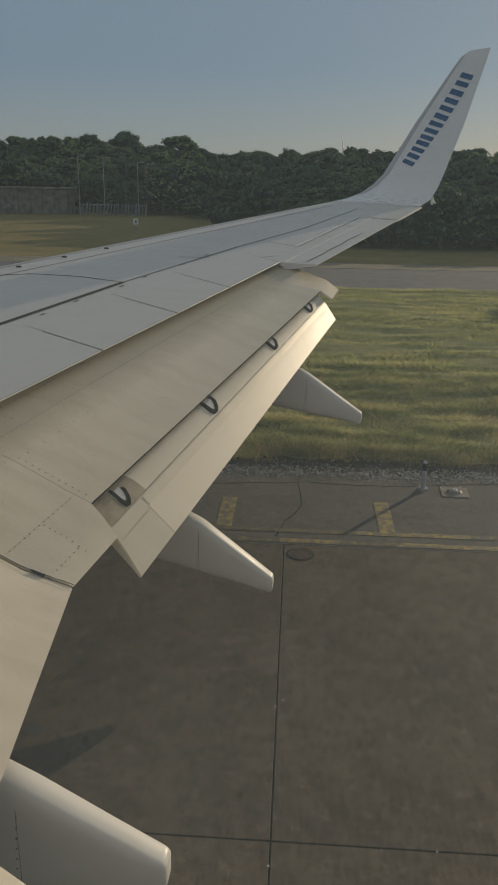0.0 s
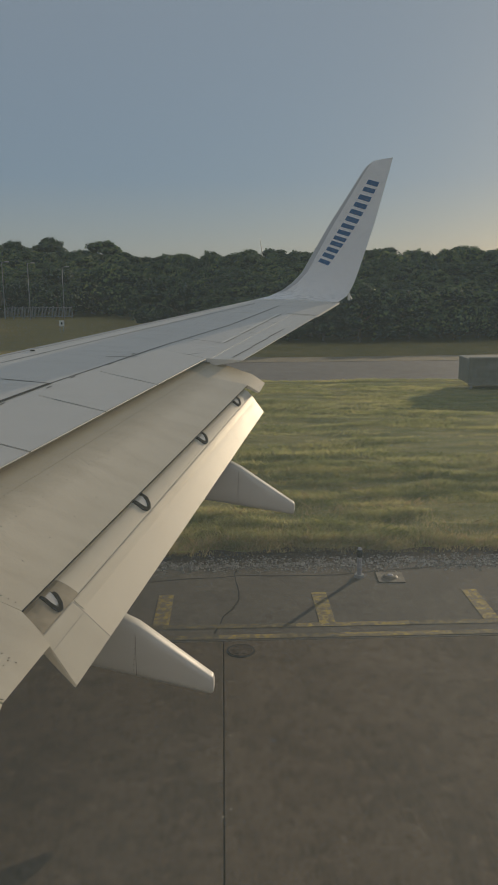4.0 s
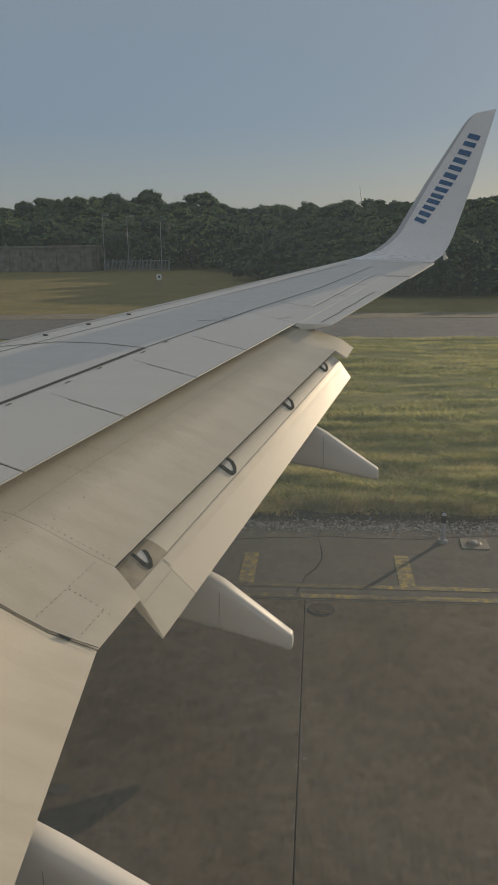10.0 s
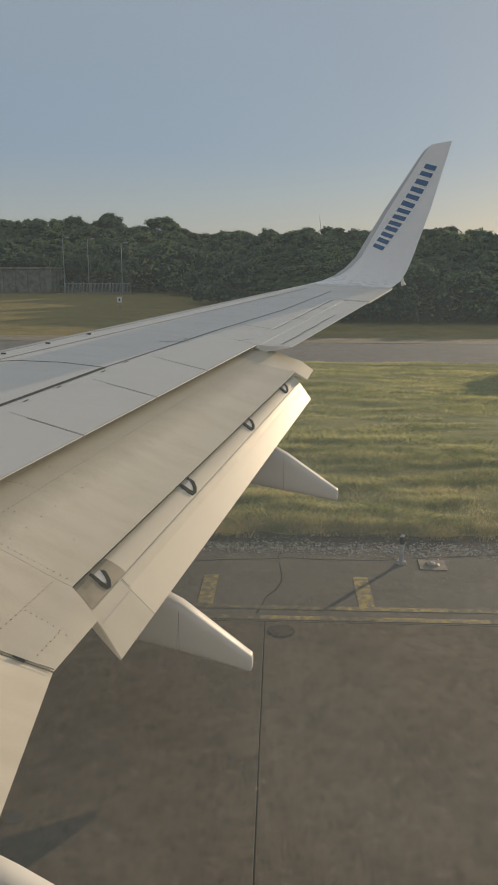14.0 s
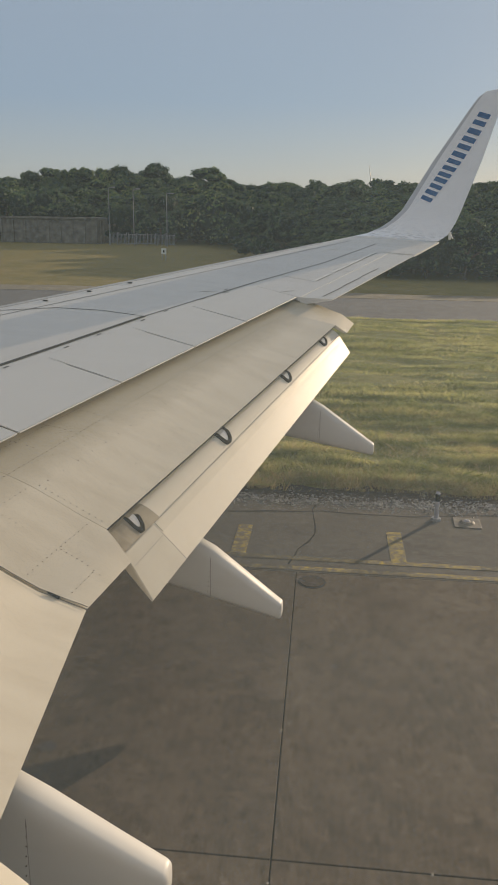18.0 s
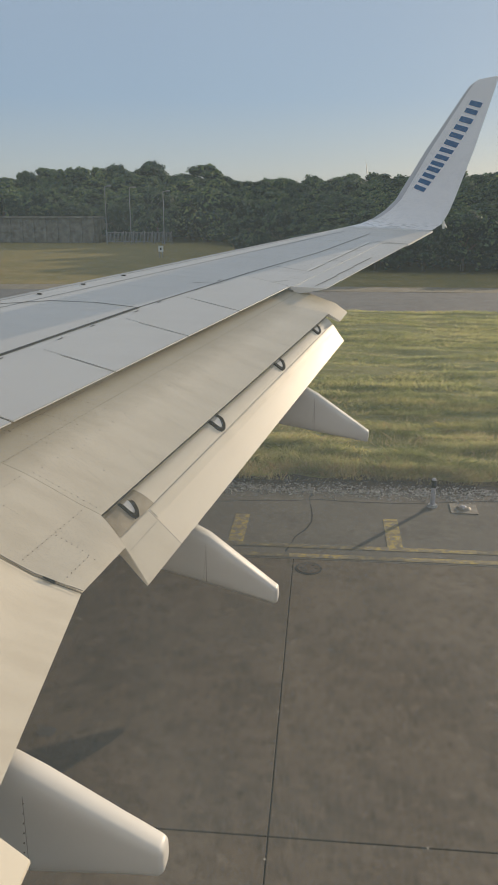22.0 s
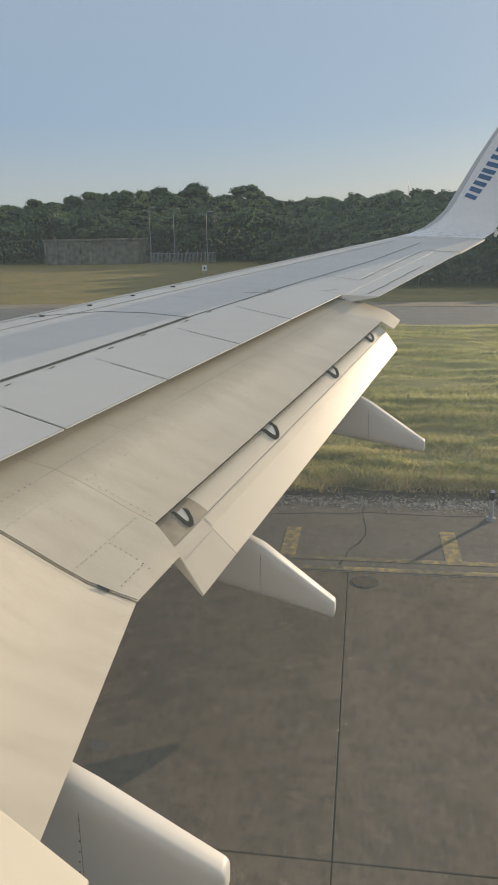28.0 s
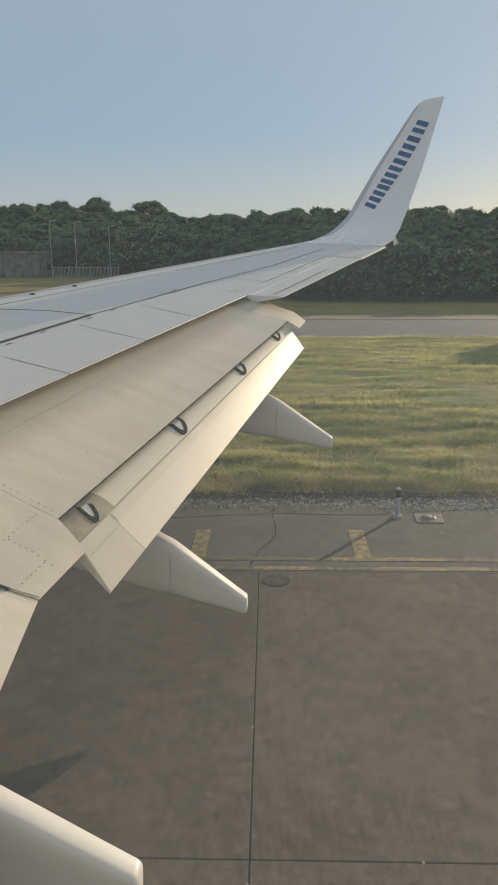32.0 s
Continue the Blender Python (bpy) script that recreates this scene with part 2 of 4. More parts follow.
def worn_paint(name, colour, under):
    m, nt, b = material(name, 0.75, 0, 0.3)
    wear = noise_of(nt, 11.0, 8, 0.78)
    fine = noise_of(nt, 45.0, 4, 0.7)
    base = mixed(nt, ramp_of(nt, wear, [(0.34, (0.1, 0.1, 0.1)), (0.54, (1, 1, 1))]), colour, under)
    base = mixed(nt, ramp_of(nt, fine, [(0.5, (0, 0, 0)), (0.7, (0.7,) * 3)]), base, under)
    nt.links.new(base, b.inputs["Base Color"])
    return m


M_YELLOW = worn_paint("worn_yellow_paint", (0.55, 0.41, 0.06), (0.17, 0.145, 0.10))
M_OLDLINE = worn_paint("faded_line_paint", (0.32, 0.25, 0.085), (0.10, 0.09, 0.07))


def turf(name, tones):
    m, nt, b = material(name, 0.95, 0, 0.15)
    big = noise_of(nt, 0.35, 5, 0.6)
    mid = noise_of(nt, 2.2, 5, 0.65, (0.5, 1.5, 1))
    base = ramp_of(nt, big, [(0.3, tones[0]), (0.5, tones[1]), (0.7, tones[2])])
    base = mixed(nt, ramp_of(nt, mid, [(0.4, (0, 0, 0)), (0.65, (0.7,) * 3)]), base, tones[3])
    nt.links.new(base, b.inputs["Base Color"])
    bumped(nt, b, noise_of(nt, 14, 5, 0.7), 0.8, 0.06)
    return m


def leafy(name, tones, rough=0.6, through_light=0.25, patchy=False, clumpy=False):
    """Foliage whose islands differ in tone, with some light passing through."""
    m, nt, b = material(name, rough, 0, 0.25)
    geo = nt.nodes.new("ShaderNodeNewGeometry")
    info = nt.nodes.new("ShaderNodeObjectInfo")
    base = ramp_of(nt, geo.outputs["Random Per Island"], [(i / (len(tones) - 1), t) for i, t in enumerate(tones)])
    tone = ramp_of(nt, info.outputs["Random"], [(0.0, (0.8, 0.85, 0.85)), (1.0, (1.15, 1.12, 1.0))])
    base = mixed(nt, 1.0, base, tone, "MULTIPLY")
    nt.links.new(base, b.inputs["Base Color"])
    if patchy:
        patch = noise_of(nt, 1.0, 6, 0.65, (0.4, 2.6, 1.0))
        base = mixed(nt, 1.0, base, ramp_of(nt, patch, [(0.40, (0.48, 0.56, 0.42)), (0.5, (1.0, 1.03, 0.9)), (0.59, (1.5, 1.38, 1.28))]), "MULTIPLY")
    if clumpy:
        sprays = noise_of(nt, 0.9, 5, 0.7)
        base = mixed(nt, 1.0, base, ramp_of(nt, sprays, [(0.36, (0.42, 0.50, 0.55)), (0.5, (0.95, 1.0, 0.95)), (0.62, (1.75, 1.6, 1.35))]), "MULTIPLY")
        kind_tone = ramp_of(nt, info.outputs["Random"], [(0.0, (0.62, 0.72, 0.80)), (0.4, (0.9, 0.95, 0.9)), (0.75, (1.15, 1.12, 0.95)), (1.0, (1.6, 1.38, 1.05))])
        base = mixed(nt, 1.0, base, kind_tone, "MULTIPLY")
        nt.links.new(base, b.inputs["Base Color"])
    tr = nt.nodes.new("ShaderNodeBsdfTranslucent")
    nt.links.new(base, tr.inputs[0])
    mx = nt.nodes.new("ShaderNodeMixShader")
    mx.inputs[0].default_value = through_light
    nt.links.new(b.outputs[0], mx.inputs[1])
    nt.links.new(tr.outputs[0], mx.inputs[2])
    nt.links.new(mx.outputs[0], nt.nodes["Material Output"].inputs[0])
    return m


M_TURF = turf("rough_turf", ((0.13, 0.165, 0.06), (0.18, 0.195, 0.08), (0.24, 0.23, 0.10), (0.31, 0.28, 0.135)))
M_FIELD = turf("dry_field", ((0.12, 0.12, 0.045), (0.17, 0.15, 0.055), (0.24, 0.19, 0.075), (0.28, 0.22, 0.09)))
M_BLADE = leafy("grass_blades", ((0.28, 0.33, 0.16), (0.38, 0.40, 0.22), (0.50, 0.48, 0.31), (0.33, 0.37, 0.19), (0.56, 0.53, 0.37)), 0.55, 0.6, True)
M_STRAW = leafy("dry_grass_blades", ((0.40, 0.33, 0.22), (0.55, 0.46, 0.31), (0.64, 0.54, 0.37), (0.34, 0.31, 0.17), (0.47, 0.36, 0.23)), 0.6, 0.4, True)
M_LEAF = leafy("woodland_leaves", ((0.028, 0.070, 0.044), (0.042, 0.093, 0.055), (0.060, 0.114, 0.065), (0.088, 0.138, 0.076), (0.122, 0.162, 0.090)), 0.6, 0.25, False, True)
# inner foliage coloured near black to stand for the shade between leaves
M_MASS, mass_nt, mass_b = material("foliage_shade_mass", 0.8, 0, 0.1)
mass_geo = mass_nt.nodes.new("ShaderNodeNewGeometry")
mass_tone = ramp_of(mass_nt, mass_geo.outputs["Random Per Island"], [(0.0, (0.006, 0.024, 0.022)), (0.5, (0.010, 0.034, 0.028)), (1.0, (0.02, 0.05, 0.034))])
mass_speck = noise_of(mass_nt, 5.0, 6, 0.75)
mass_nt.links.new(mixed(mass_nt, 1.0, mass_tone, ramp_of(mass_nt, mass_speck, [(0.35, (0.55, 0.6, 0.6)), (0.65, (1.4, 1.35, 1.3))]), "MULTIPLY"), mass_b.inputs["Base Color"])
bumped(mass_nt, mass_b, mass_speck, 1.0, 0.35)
M_PEBBLE = plain("gravel", (0.34, 0.32, 0.295), 0.9, spread=0.6, scale=9)
M_TURFRIM = plain("dark_turf_rim", (0.060, 0.046, 0.034), 0.95, spread=0.5, scale=11, bump=0.6)


# ---- mesh helpers ----
def part(name, bm, mat, parent=None, label="", smooth=False):
    mesh = bpy.data.meshes.new(name)
    bmesh.ops.recalc_face_normals(bm, faces=bm.faces)
    bm.to_mesh(mesh)
    bm.free()
    if smooth:
        mesh.polygons.foreach_set("use_smooth", [True] * len(mesh.polygons))
        mesh.set_sharp_from_angle(angle=radians(38))
    mesh.materials.append(mat)
    ob = new(name, mesh)
    ob.parent = parent
    if label:
        tagged(ob, label)
    return ob


def thing(name, place, label, category, group="", kind=""):
    ob = new(name)
    ob.location = place
    return tagged(ob, label, category, group, kind)


def box(bm, lo, hi, bevel=0.0, seg=1):
    got = bmesh.ops.create_cube(bm, size=1)
    mid, size = [(a + b) / 2 for a, b in zip(lo, hi)], [b - a for a, b in zip(lo, hi)]
    for v in got["verts"]:
        v.co = Vector([v.co[i] * size[i] + mid[i] for i in range(3)])
    if bevel:
        bmesh.ops.bevel(bm, geom=list({e for v in got["verts"] for e in v.link_edges}), offset=bevel, segments=seg, affect="EDGES", profile=0.5)
    return bm


def tube(bm, a, b, ra, rb, sides=10):
    a, b = Vector(a), Vector(b)
    q = (b - a).to_track_quat("Z", "Y").to_matrix()
    rings = [[bm.verts.new(p + q @ Vector((r * math.cos(t), r * math.sin(t), 0))) for t in (2 * math.pi * i / sides for i in range(sides))] for p, r in ((a, ra), (b, rb))]
    for i in range(sides):
        j = (i + 1) % sides
        bm.faces.new((rings[0][i], rings[0][j], rings[1][j], rings[1][i]))
    bm.faces.new(rings[0][::-1]), bm.faces.new(rings[1])
    return bm


def loft(bm, rings, closed=True, caps=True):
    vs = [[bm.verts.new(p) for p in ring] for ring in rings]
    n = len(vs[0])
    for a, b in zip(vs, vs[1:]):
        for i in range(n if closed else n - 1):
            j = (i + 1) % n
            bm.faces.new((a[i], a[j], b[j], b[i]))
    if caps and closed:
        bm.faces.new(vs[0][::-1]), bm.faces.new(vs[-1])
    return bm


def slab(bm, corners, thick, bevel=0.0):
    """A plate whose top face is the given polygon, of the given thickness downwards."""
    top = [bm.verts.new(c) for c in corners]
    low = [bm.verts.new(Vector(c) - Vector((0, 0, thick))) for c in corners]
    n = len(top)
    bm.faces.new(top), bm.faces.new(low[::-1])
    for i in range(n):
        bm.faces.new((top[i], low[i], low[(i + 1) % n], top[(i + 1) % n]))
    if bevel:
        bmesh.ops.bevel(bm, geom=[e for e in bm.edges if e.verts[0] in top and e.verts[1] in top], offset=bevel, segments=2, affect="EDGES", profile=0.5)
    return bm


# ---- the aircraft: wing ----
# x aft, y abeam from the window, z up. The wing's upper surface rises outwards and forwards.
def rear(y):          # trailing edge of the upper skin and spoilers
    return -4.63 + 0.36 * y


def tail(y):          # trailing edge of the aileron and tip
    return -4.18 + 0.36 * y


def front(y):         # leading edge
    return -0.31 + 0.663 * (y - 14.76)


def skin(x, y, lift=0.0):
    return Vector((x, y, 1.332 + 0.1413 * y + 0.045 * (rear(y) - x) + lift))


airliner = thing("airliner", (0, 0, 0), "pale grey airliner standing on concrete with flaps lowered", "aircraft")


def wing_ring(y, back):
    """A closed section of the wing at span y, from the upper rear edge forwards round the nose and back below."""
    c = back - front(y)
    deep = 0.055 * c + 0.06
    ring = []
    for k in range(9):
        x = back - c * 0.985 * k / 8
        ring.append(skin(x, y))
    nose = skin(front(y), y)
    for dx, dz in ((0.006, -0.012), (0.0, -0.03), (0.004, -0.055), (0.03, -0.1)):
        ring.append(nose + Vector((dx * c, 0, dz * (0.5 + c * 0.22))))
    for k in range(1, 6):
        u = k / 5
        x = front(y) + c * (0.05 + 0.95 * u)
        ring.append(Vector((x, y, skin(back, y).z - 0.03 - deep * 1.7 * (1 - u) ** 0.8 * min(1, u * 6 + 0.4))))
    return ring


bm = bmesh.new()
loft(bm, [wing_ring(y, rear(y) - 0.9 * (1.02 - 0.02 * y)) for y in (-0.6, 1, 2.5, 4, 5.5, 7, 8.5, 10.25)])
wing_box = part("wing_box", bm, M_WING, airliner, "light grey enamelled wing skin with panel seams", True)
bm = bmesh.new()
loft(bm, [wing_ring(y, tail(y) - (0.42 if y < 13.2 else 0.0)) for y in (10.25, 11.2, 12.2, 13.14)])
part("wing_tip_box", bm, M_WING, airliner, "light grey outer wing skin", True)
bm = bmesh.new()
loft(bm, [wing_ring(y, tail(y)) for y in (13.15, 13.7, 14.2, 14.45)])
part("wing_tip", bm, M_WING, airliner, "grey wing tip skin", True)

# aileron with its tab, behind the outer wing
bm = bmesh.new()
rings = []
for y in (10.02, 11, 12, 13.12):
    a, b = tail(y) - 0.419, tail(y)
    rings.append([skin(a, y, -0.004), skin((a + b) / 2, y, -0.002), skin(b, y), skin(b, y, -0.012), skin((a + b) / 2, y, -0.06), skin(a, y, -0.1)])
loft(bm, rings)
part("aileron", bm, M_SPOILER, airliner, "grey aileron with a slotted hinge line", True)


def strip(bm, pts, width, lift=0.004):
    """A narrow flat band laid on the wing's skin through the given x, y points."""
    for (x0, y0), (x1, y1) in zip(pts, pts[1:]):
        way = Vector((x1 - x0, y1 - y0)).normalized()
        side = Vector((-way.y, way.x)) * width / 2
        vs = [bm.verts.new(skin(p[0], p[1], lift)) for p in ((x0 + side.x, y0 + side.y), (x0 - side.x, y0 - side.y), (x1 - side.x, y1 - side.y), (x1 + side.x, y1 + side.y))]
        bm.faces.new(vs)
    return bm


def band(name, pts, width, mat, parent, label="", lift=0.004):
    bm = bmesh.new()
    strip(bm, pts, width, lift)
    return part(name, bm, mat, parent, label)


band("spar_gap", [(-4.9, 3.8), (-3.49, 6.75), (-2.66, 8.63)], 0.055, M_GAP, wing_box, "wide black gap ahead of the spoilers")
band("panel_seam", [(-2.66, 8.63), (-1.65, 10.64)], 0.022, M_DARKLINE, wing_box)
band("panel_seam", [(-1.65, 10.64), (-0.83, 12.13), (-0.08, 13.87)], 0.016, M_DARKLINE, wing_box)
band("panel_seam", [(-2.66, 8.63), (-3.2, 8.72), (-3.75, 8.68), (-4.6, 8.25)], 0.018, M_DARKLINE, wing_box)
band("panel_seam", [(front(y) + 0.3 + 0.02 * (14 - y), y) for y in (4, 7, 10, 14)], 0.012, M_DARKLINE, wing_box)
band("panel_seam", [(-2.3, 9.9), (-1.5, 10.0), (-1.1, 10.3)], 0.012, M_DARKLINE, wing_box)
band("panel_seam", [(-1.42, 11.1), (-0.9, 10.89)], 0.01, M_DARKLINE, wing_box)
for y in (11.6, 12.4):
    band("panel_seam", [(rear(y) - 0.22, y + 0.1), (rear(y) + 0.02, y)], 0.009, M_DARKLINE, wing_box)
# leading edge slats: bare bright metal bands
for y0, y1 in ((3.6, 6.9), (6.93, 10.2), (10.23, 13.6)):
    bm = bmesh.new()
    loft(bm, [[skin(front(y) + 0.008, y, -0.012), skin(front(y) + 0.03, y, 0.006), skin(front(y) + 0.10, y, 0.005), skin(front(y) + 0.10, y, -0.01), skin(front(y) + 0.02, y, -0.05)] for y in (y0, (y0 + y1) / 2, y1)])
    part("slat", bm, M_SLAT, airliner, "bare metal leading edge slat")
# small lugs along the leading edge
for x, y in ((-3.99, 8.91), (-3.64, 9.47), (-3.28, 10.03), (-4.35, 8.35)):
    bm = bmesh.new()
    p = skin(x, y)
    box(bm, p + Vector((-0.03, -0.014, 0.0)), p + Vector((0.03, 0.014, 0.016)), 0.005)
    part("lug", bm, M_GAP, wing_box)

# spoilers: separate hinged panels
edges = [3.1, 4.22, 5.37, 6.58, 7.73, 8.75, 10.0]
for a, b in zip(edges, edges[1:]):
    bm = bmesh.new()
    ca, cb = 1.5 - 0.064 * (a + 0.46) , 1.5 - 0.064 * (b + 0.46)
    g = 0.012
    corners = [skin(rear(a + g), a + g, 0.006), skin(rear(b - g), b - g, 0.006), skin(rear(b + 0.44 - g) - cb, b + 0.44 - g, 0.006), skin(rear(a + 0.44 + g) - ca, a + 0.44 + g, 0.006)]
    slab(bm, corners, 0.011, 0.003)
    sp = part("spoiler", bm, M_SPOILER, airliner, "light grey spoiler panel lying flat")
    bm = bmesh.new()
    strip(bm, [(rear(a + g) - 0.008, a + g), (rear(b - g) - 0.008, b - g)], 0.006, 0.0085)
    part("edge_strip", bm, M_EDGE, sp, "bright worn trailing edge")
    for u in (0.3, 0.72):
        y = a + (b - a) * u + 0.44
        bm = bmesh.new()
        strip(bm, [(rear(y) - ca - 0.09, y - 0.035), (rear(y) - ca - 0.065, y + 0.035)], 0.025, 0.004)
        part("hinge", bm, M_DARKLINE, sp)
# skin beneath the spoilers closes the gaps
bm = bmesh.new()
slab(bm, [skin(rear(2.6) - 0.3, 2.6, -0.03), skin(rear(10.2) - 0.3, 10.2, -0.03), skin(rear(10.2) - 1.3, 10.2, -0.03), skin(rear(2.6) - 1.6, 2.6, -0.03)], 0.05)
part("spoiler_bay", bm, M_GAP, airliner, "dark gap seal under the spoilers")
# wedge of skin between the last spoiler and the aileron
bm = bmesh.new()
slab(bm, [skin(rear(10.01), 10.01, 0.002), skin(tail(10.02) - 0.41, 10.02, 0.002), skin(tail(10.5) - 0.42, 10.5, 0.002), skin(rear(10.5) - 0.75, 10.5, 0.002), skin(rear(10.45) - 0.85, 10.45, 0.002)], 0.05)
part("skin_panel", bm, M_WING, airliner)
# aileron hinge slots, bright inside, each with a black band painted as shade, and a thin tab line
for a, b in ((10.89, 11.4), (11.52, 12.05), (12.08, 12.55), (12.58, 13.1)):
    band("slot", [(tail(a) - 0.64, a), (tail(b) - 0.63, b)], 0.042, M_WHITE, wing_box, "bright slot along the aileron hinge")
    band("slot_shadow", [(tail(a) - 0.605, a), (tail(b) - 0.595, b)], 0.008, M_GAP, wing_box)
for a, b in ((10.1, 10.7), (10.75, 11.3), (11.35, 11.95)):
    band("tab_seam", [(tail(a) - 0.16, a), (tail(b) - 0.14, b)], 0.014, M_GAP, wing_box, lift=0.007)
band("tip_seam", [(tail(13.13) - 0.5, 13.2), (tail(13.13), 13.13)], 0.016, M_GAP, wing_box, lift=0.006)

# ---- winglet ----
LE = [(-0.555, 14.40, 3.40), (-0.30, 14.78, 3.455), (-0.04, 15.08, 3.56), (0.16, 15.24, 3.70), (0.36, 15.34, 3.90), (0.86, 15.50, 4.76), (1.50, 15.72, 5.75), (1.60, 15.75, 5.89), (1.74, 15.79, 6.0)]
TE = [(1.00, 14.40, 3.36), (1.20, 14.95, 3.46), (1.27, 15.05, 3.56), (1.34, 15.13, 3.68), (1.43, 15.22, 3.90), (1.745, 15.47, 4.80), (2.06, 15.79, 5.85), (2.10, 15.83, 6.0), (2.12, 15.86, 6.07)]


def winglet_point(s, u, out=0.0):
    """A place on the winglet's inner face: s along its length (0 to the number of stations), u from nose to tail."""
    i = min(int(s), len(LE) - 2)
    f = s - i
    a, b = Vector(LE[i]).lerp(Vector(LE[i + 1]), f), Vector(TE[i]).lerp(Vector(TE[i + 1]), f)
    ahead = (Vector(LE[min(i + 1, len(LE) - 1)]) - Vector(LE[i])).normalized()
    normal = (b - a).cross(ahead).normalized()
    if normal.y > 0:
        normal = -normal
    return a.lerp(b, u) + normal * out


bm = bmesh.new()
rings = []
shape = [(0, 0), (0.02, 0.018), (0.08, 0.032), (0.25, 0.042), (0.5, 0.036), (0.8, 0.014), (1, 0.002)]
for s in (0, 0.5, 1, 1.5, 2, 2.5, 3, 3.5, 4, 4.35, 4.7, 5, 5.33, 5.66, 6, 6.5, 7, 7.5, 7.99):
    a, b = winglet_point(s, 0), winglet_point(s, 1)
    c = (b - a).length
    ring = [winglet_point(s, u, t * c * 0.6) for u, t in shape]
    ring += [winglet_point(s, u, -t * c * 1.1) for u, t in shape[-2:0:-1]]
    rings.append(ring)
loft(bm, rings)
winglet = part("winglet", bm, M_LET, airliner, "white upswept winglet with blue painted bars", True)
# darker nose band
bm = bmesh.new()
rows = []
for s in [1.5 + 0.5 * i for i in range(12)] + [7.4]:
    rows.append([bm.verts.new(winglet_point(s, u, 0.6 * t * (winglet_point(s, 1) - winglet_point(s, 0)).length + 0.005)) for u, t in ((0.004, 0.004), (0.02, 0.019), (0.06, 0.0285), (0.10, 0.034))])
for a, b in zip(rows, rows[1:]):
    for i in range(3):
        bm.faces.new((a[i], a[i + 1], b[i + 1], b[i]))
part("nose_band", bm, M_NOSE, winglet, "grey metal leading edge band", True)
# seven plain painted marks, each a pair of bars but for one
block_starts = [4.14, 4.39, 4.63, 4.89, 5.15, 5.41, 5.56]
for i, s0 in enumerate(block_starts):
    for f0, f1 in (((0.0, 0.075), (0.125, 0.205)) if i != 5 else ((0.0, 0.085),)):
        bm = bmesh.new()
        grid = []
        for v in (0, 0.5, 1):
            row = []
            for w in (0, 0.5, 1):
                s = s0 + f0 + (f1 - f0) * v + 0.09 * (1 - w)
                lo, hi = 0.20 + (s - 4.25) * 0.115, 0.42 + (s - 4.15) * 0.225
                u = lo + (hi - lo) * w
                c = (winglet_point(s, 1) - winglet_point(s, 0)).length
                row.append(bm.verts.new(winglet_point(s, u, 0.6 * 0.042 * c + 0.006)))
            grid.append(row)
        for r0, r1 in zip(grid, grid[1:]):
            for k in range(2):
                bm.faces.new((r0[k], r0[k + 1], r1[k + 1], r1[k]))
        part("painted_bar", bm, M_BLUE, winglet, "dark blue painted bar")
bm = bmesh.new()
tube(bm, (1.23, 14.97, 3.50), (1.30, 14.97, 3.40), 0.016, 0.012, 8)
box(bm, (1.215, 14.95, 3.38), (1.265, 14.99, 3.52), 0.008)
part("static_wick", bm, M_WHITE, winglet, "small pale wick at the trailing edge")


# ---- flaps ----
def lerp3(a, b, u):
    return Vector(a).lerp(Vector(b), u)


def upward(a, b, c):
    n = (b - a).cross(c - a).normalized()
    return n if n.z > 0 else -n


def main_tail(y):      # trailing edge of the main flap
    return lerp3((-1.857, 4.96, 1.528), (-0.494, 9.45, 2.474), (y - 4.96) / 4.49)


def aft_tail(y):       # trailing edge of the aft flap
    return lerp3((-1.478, 4.80, 1.056), (-0.29, 9.45, 2.152), (y - 4.80) / 4.65)


def flap_curve(y, end, n=7):
    """The upper line of the main flap at span y: from under the spoilers, rounded over, straight to its edge."""
    top = skin(rear(y) - 0.34, y, -0.055)
    full = max(0.25, min(1.0, (top.z - end.z) / 0.42))
    out = []
    for k in range(n + 1):
        u = k / n
        p = lerp3(top, end, u)
        p.z += full * (0.115 * math.sin(math.pi * min(1, u * 1.03)) * (1 - 0.6 * u) + 0.022 * math.sin(math.pi * u) ** 2)
        out.append(p)
    return out


def flap_ring(y, end, thick=0.16):
    up = flap_curve(y, end)
    low = [p - Vector((0.03, 0, thick * (1 - (k / 7) ** 1.5) + 0.012)) for k, p in enumerate(up)]
    return up + low[::-1]


flap_outer = part("main_flap", loft(bmesh.new(), [flap_ring(y, main_tail(y)) for y in (4.962, 5.5, 6, 7, 8, 9, 9.46)]), M_FLAP, airliner, "cream weathered main flap, lowered", True)


def gate_end(y):
    return lerp3((-1.747, 4.255, 1.27), (-1.625, 4.80, 1.36), (y - 4.255) / 0.545)


# the inner end of the main flap reaches further aft in one piece
def inner_line(v):
    """The upper line of that end at v, 0 inboard to 1 outboard, running on past the outer part's edge."""
    y = 4.255 + 0.703 * v
    edge, last = main_tail(y), gate_end(4.255 + 0.545 * v)
    return flap_curve(y, edge) + [lerp3(edge, last, u) + Vector((0, 0, 0.012 * math.sin(math.pi * u))) for u in (0.35, 0.7, 1)]


def inner_section(v):
    up = inner_line(v)
    n = len(up) - 1
    return up + [p - Vector((0.02, 0, 0.16 * (1 - (k / n) ** 1.2) + 0.010)) for k, p in enumerate(up)][::-1]


bm = loft(bmesh.new(), [inner_section(v) for v in (0, 0.25, 0.5, 0.75, 0.9, 1)], True, False)
bm.verts.ensure_lookup_table()
for first in (0, len(bm.verts) - 22):
    for k in range(10):
        bm.faces.new([bm.verts[first + i] for i in (k, k + 1, 20 - k, 21 - k)])
flap_gate = part("main_flap_end", bm, M_FLAP, airliner, "cream inner end of the main flap", True)
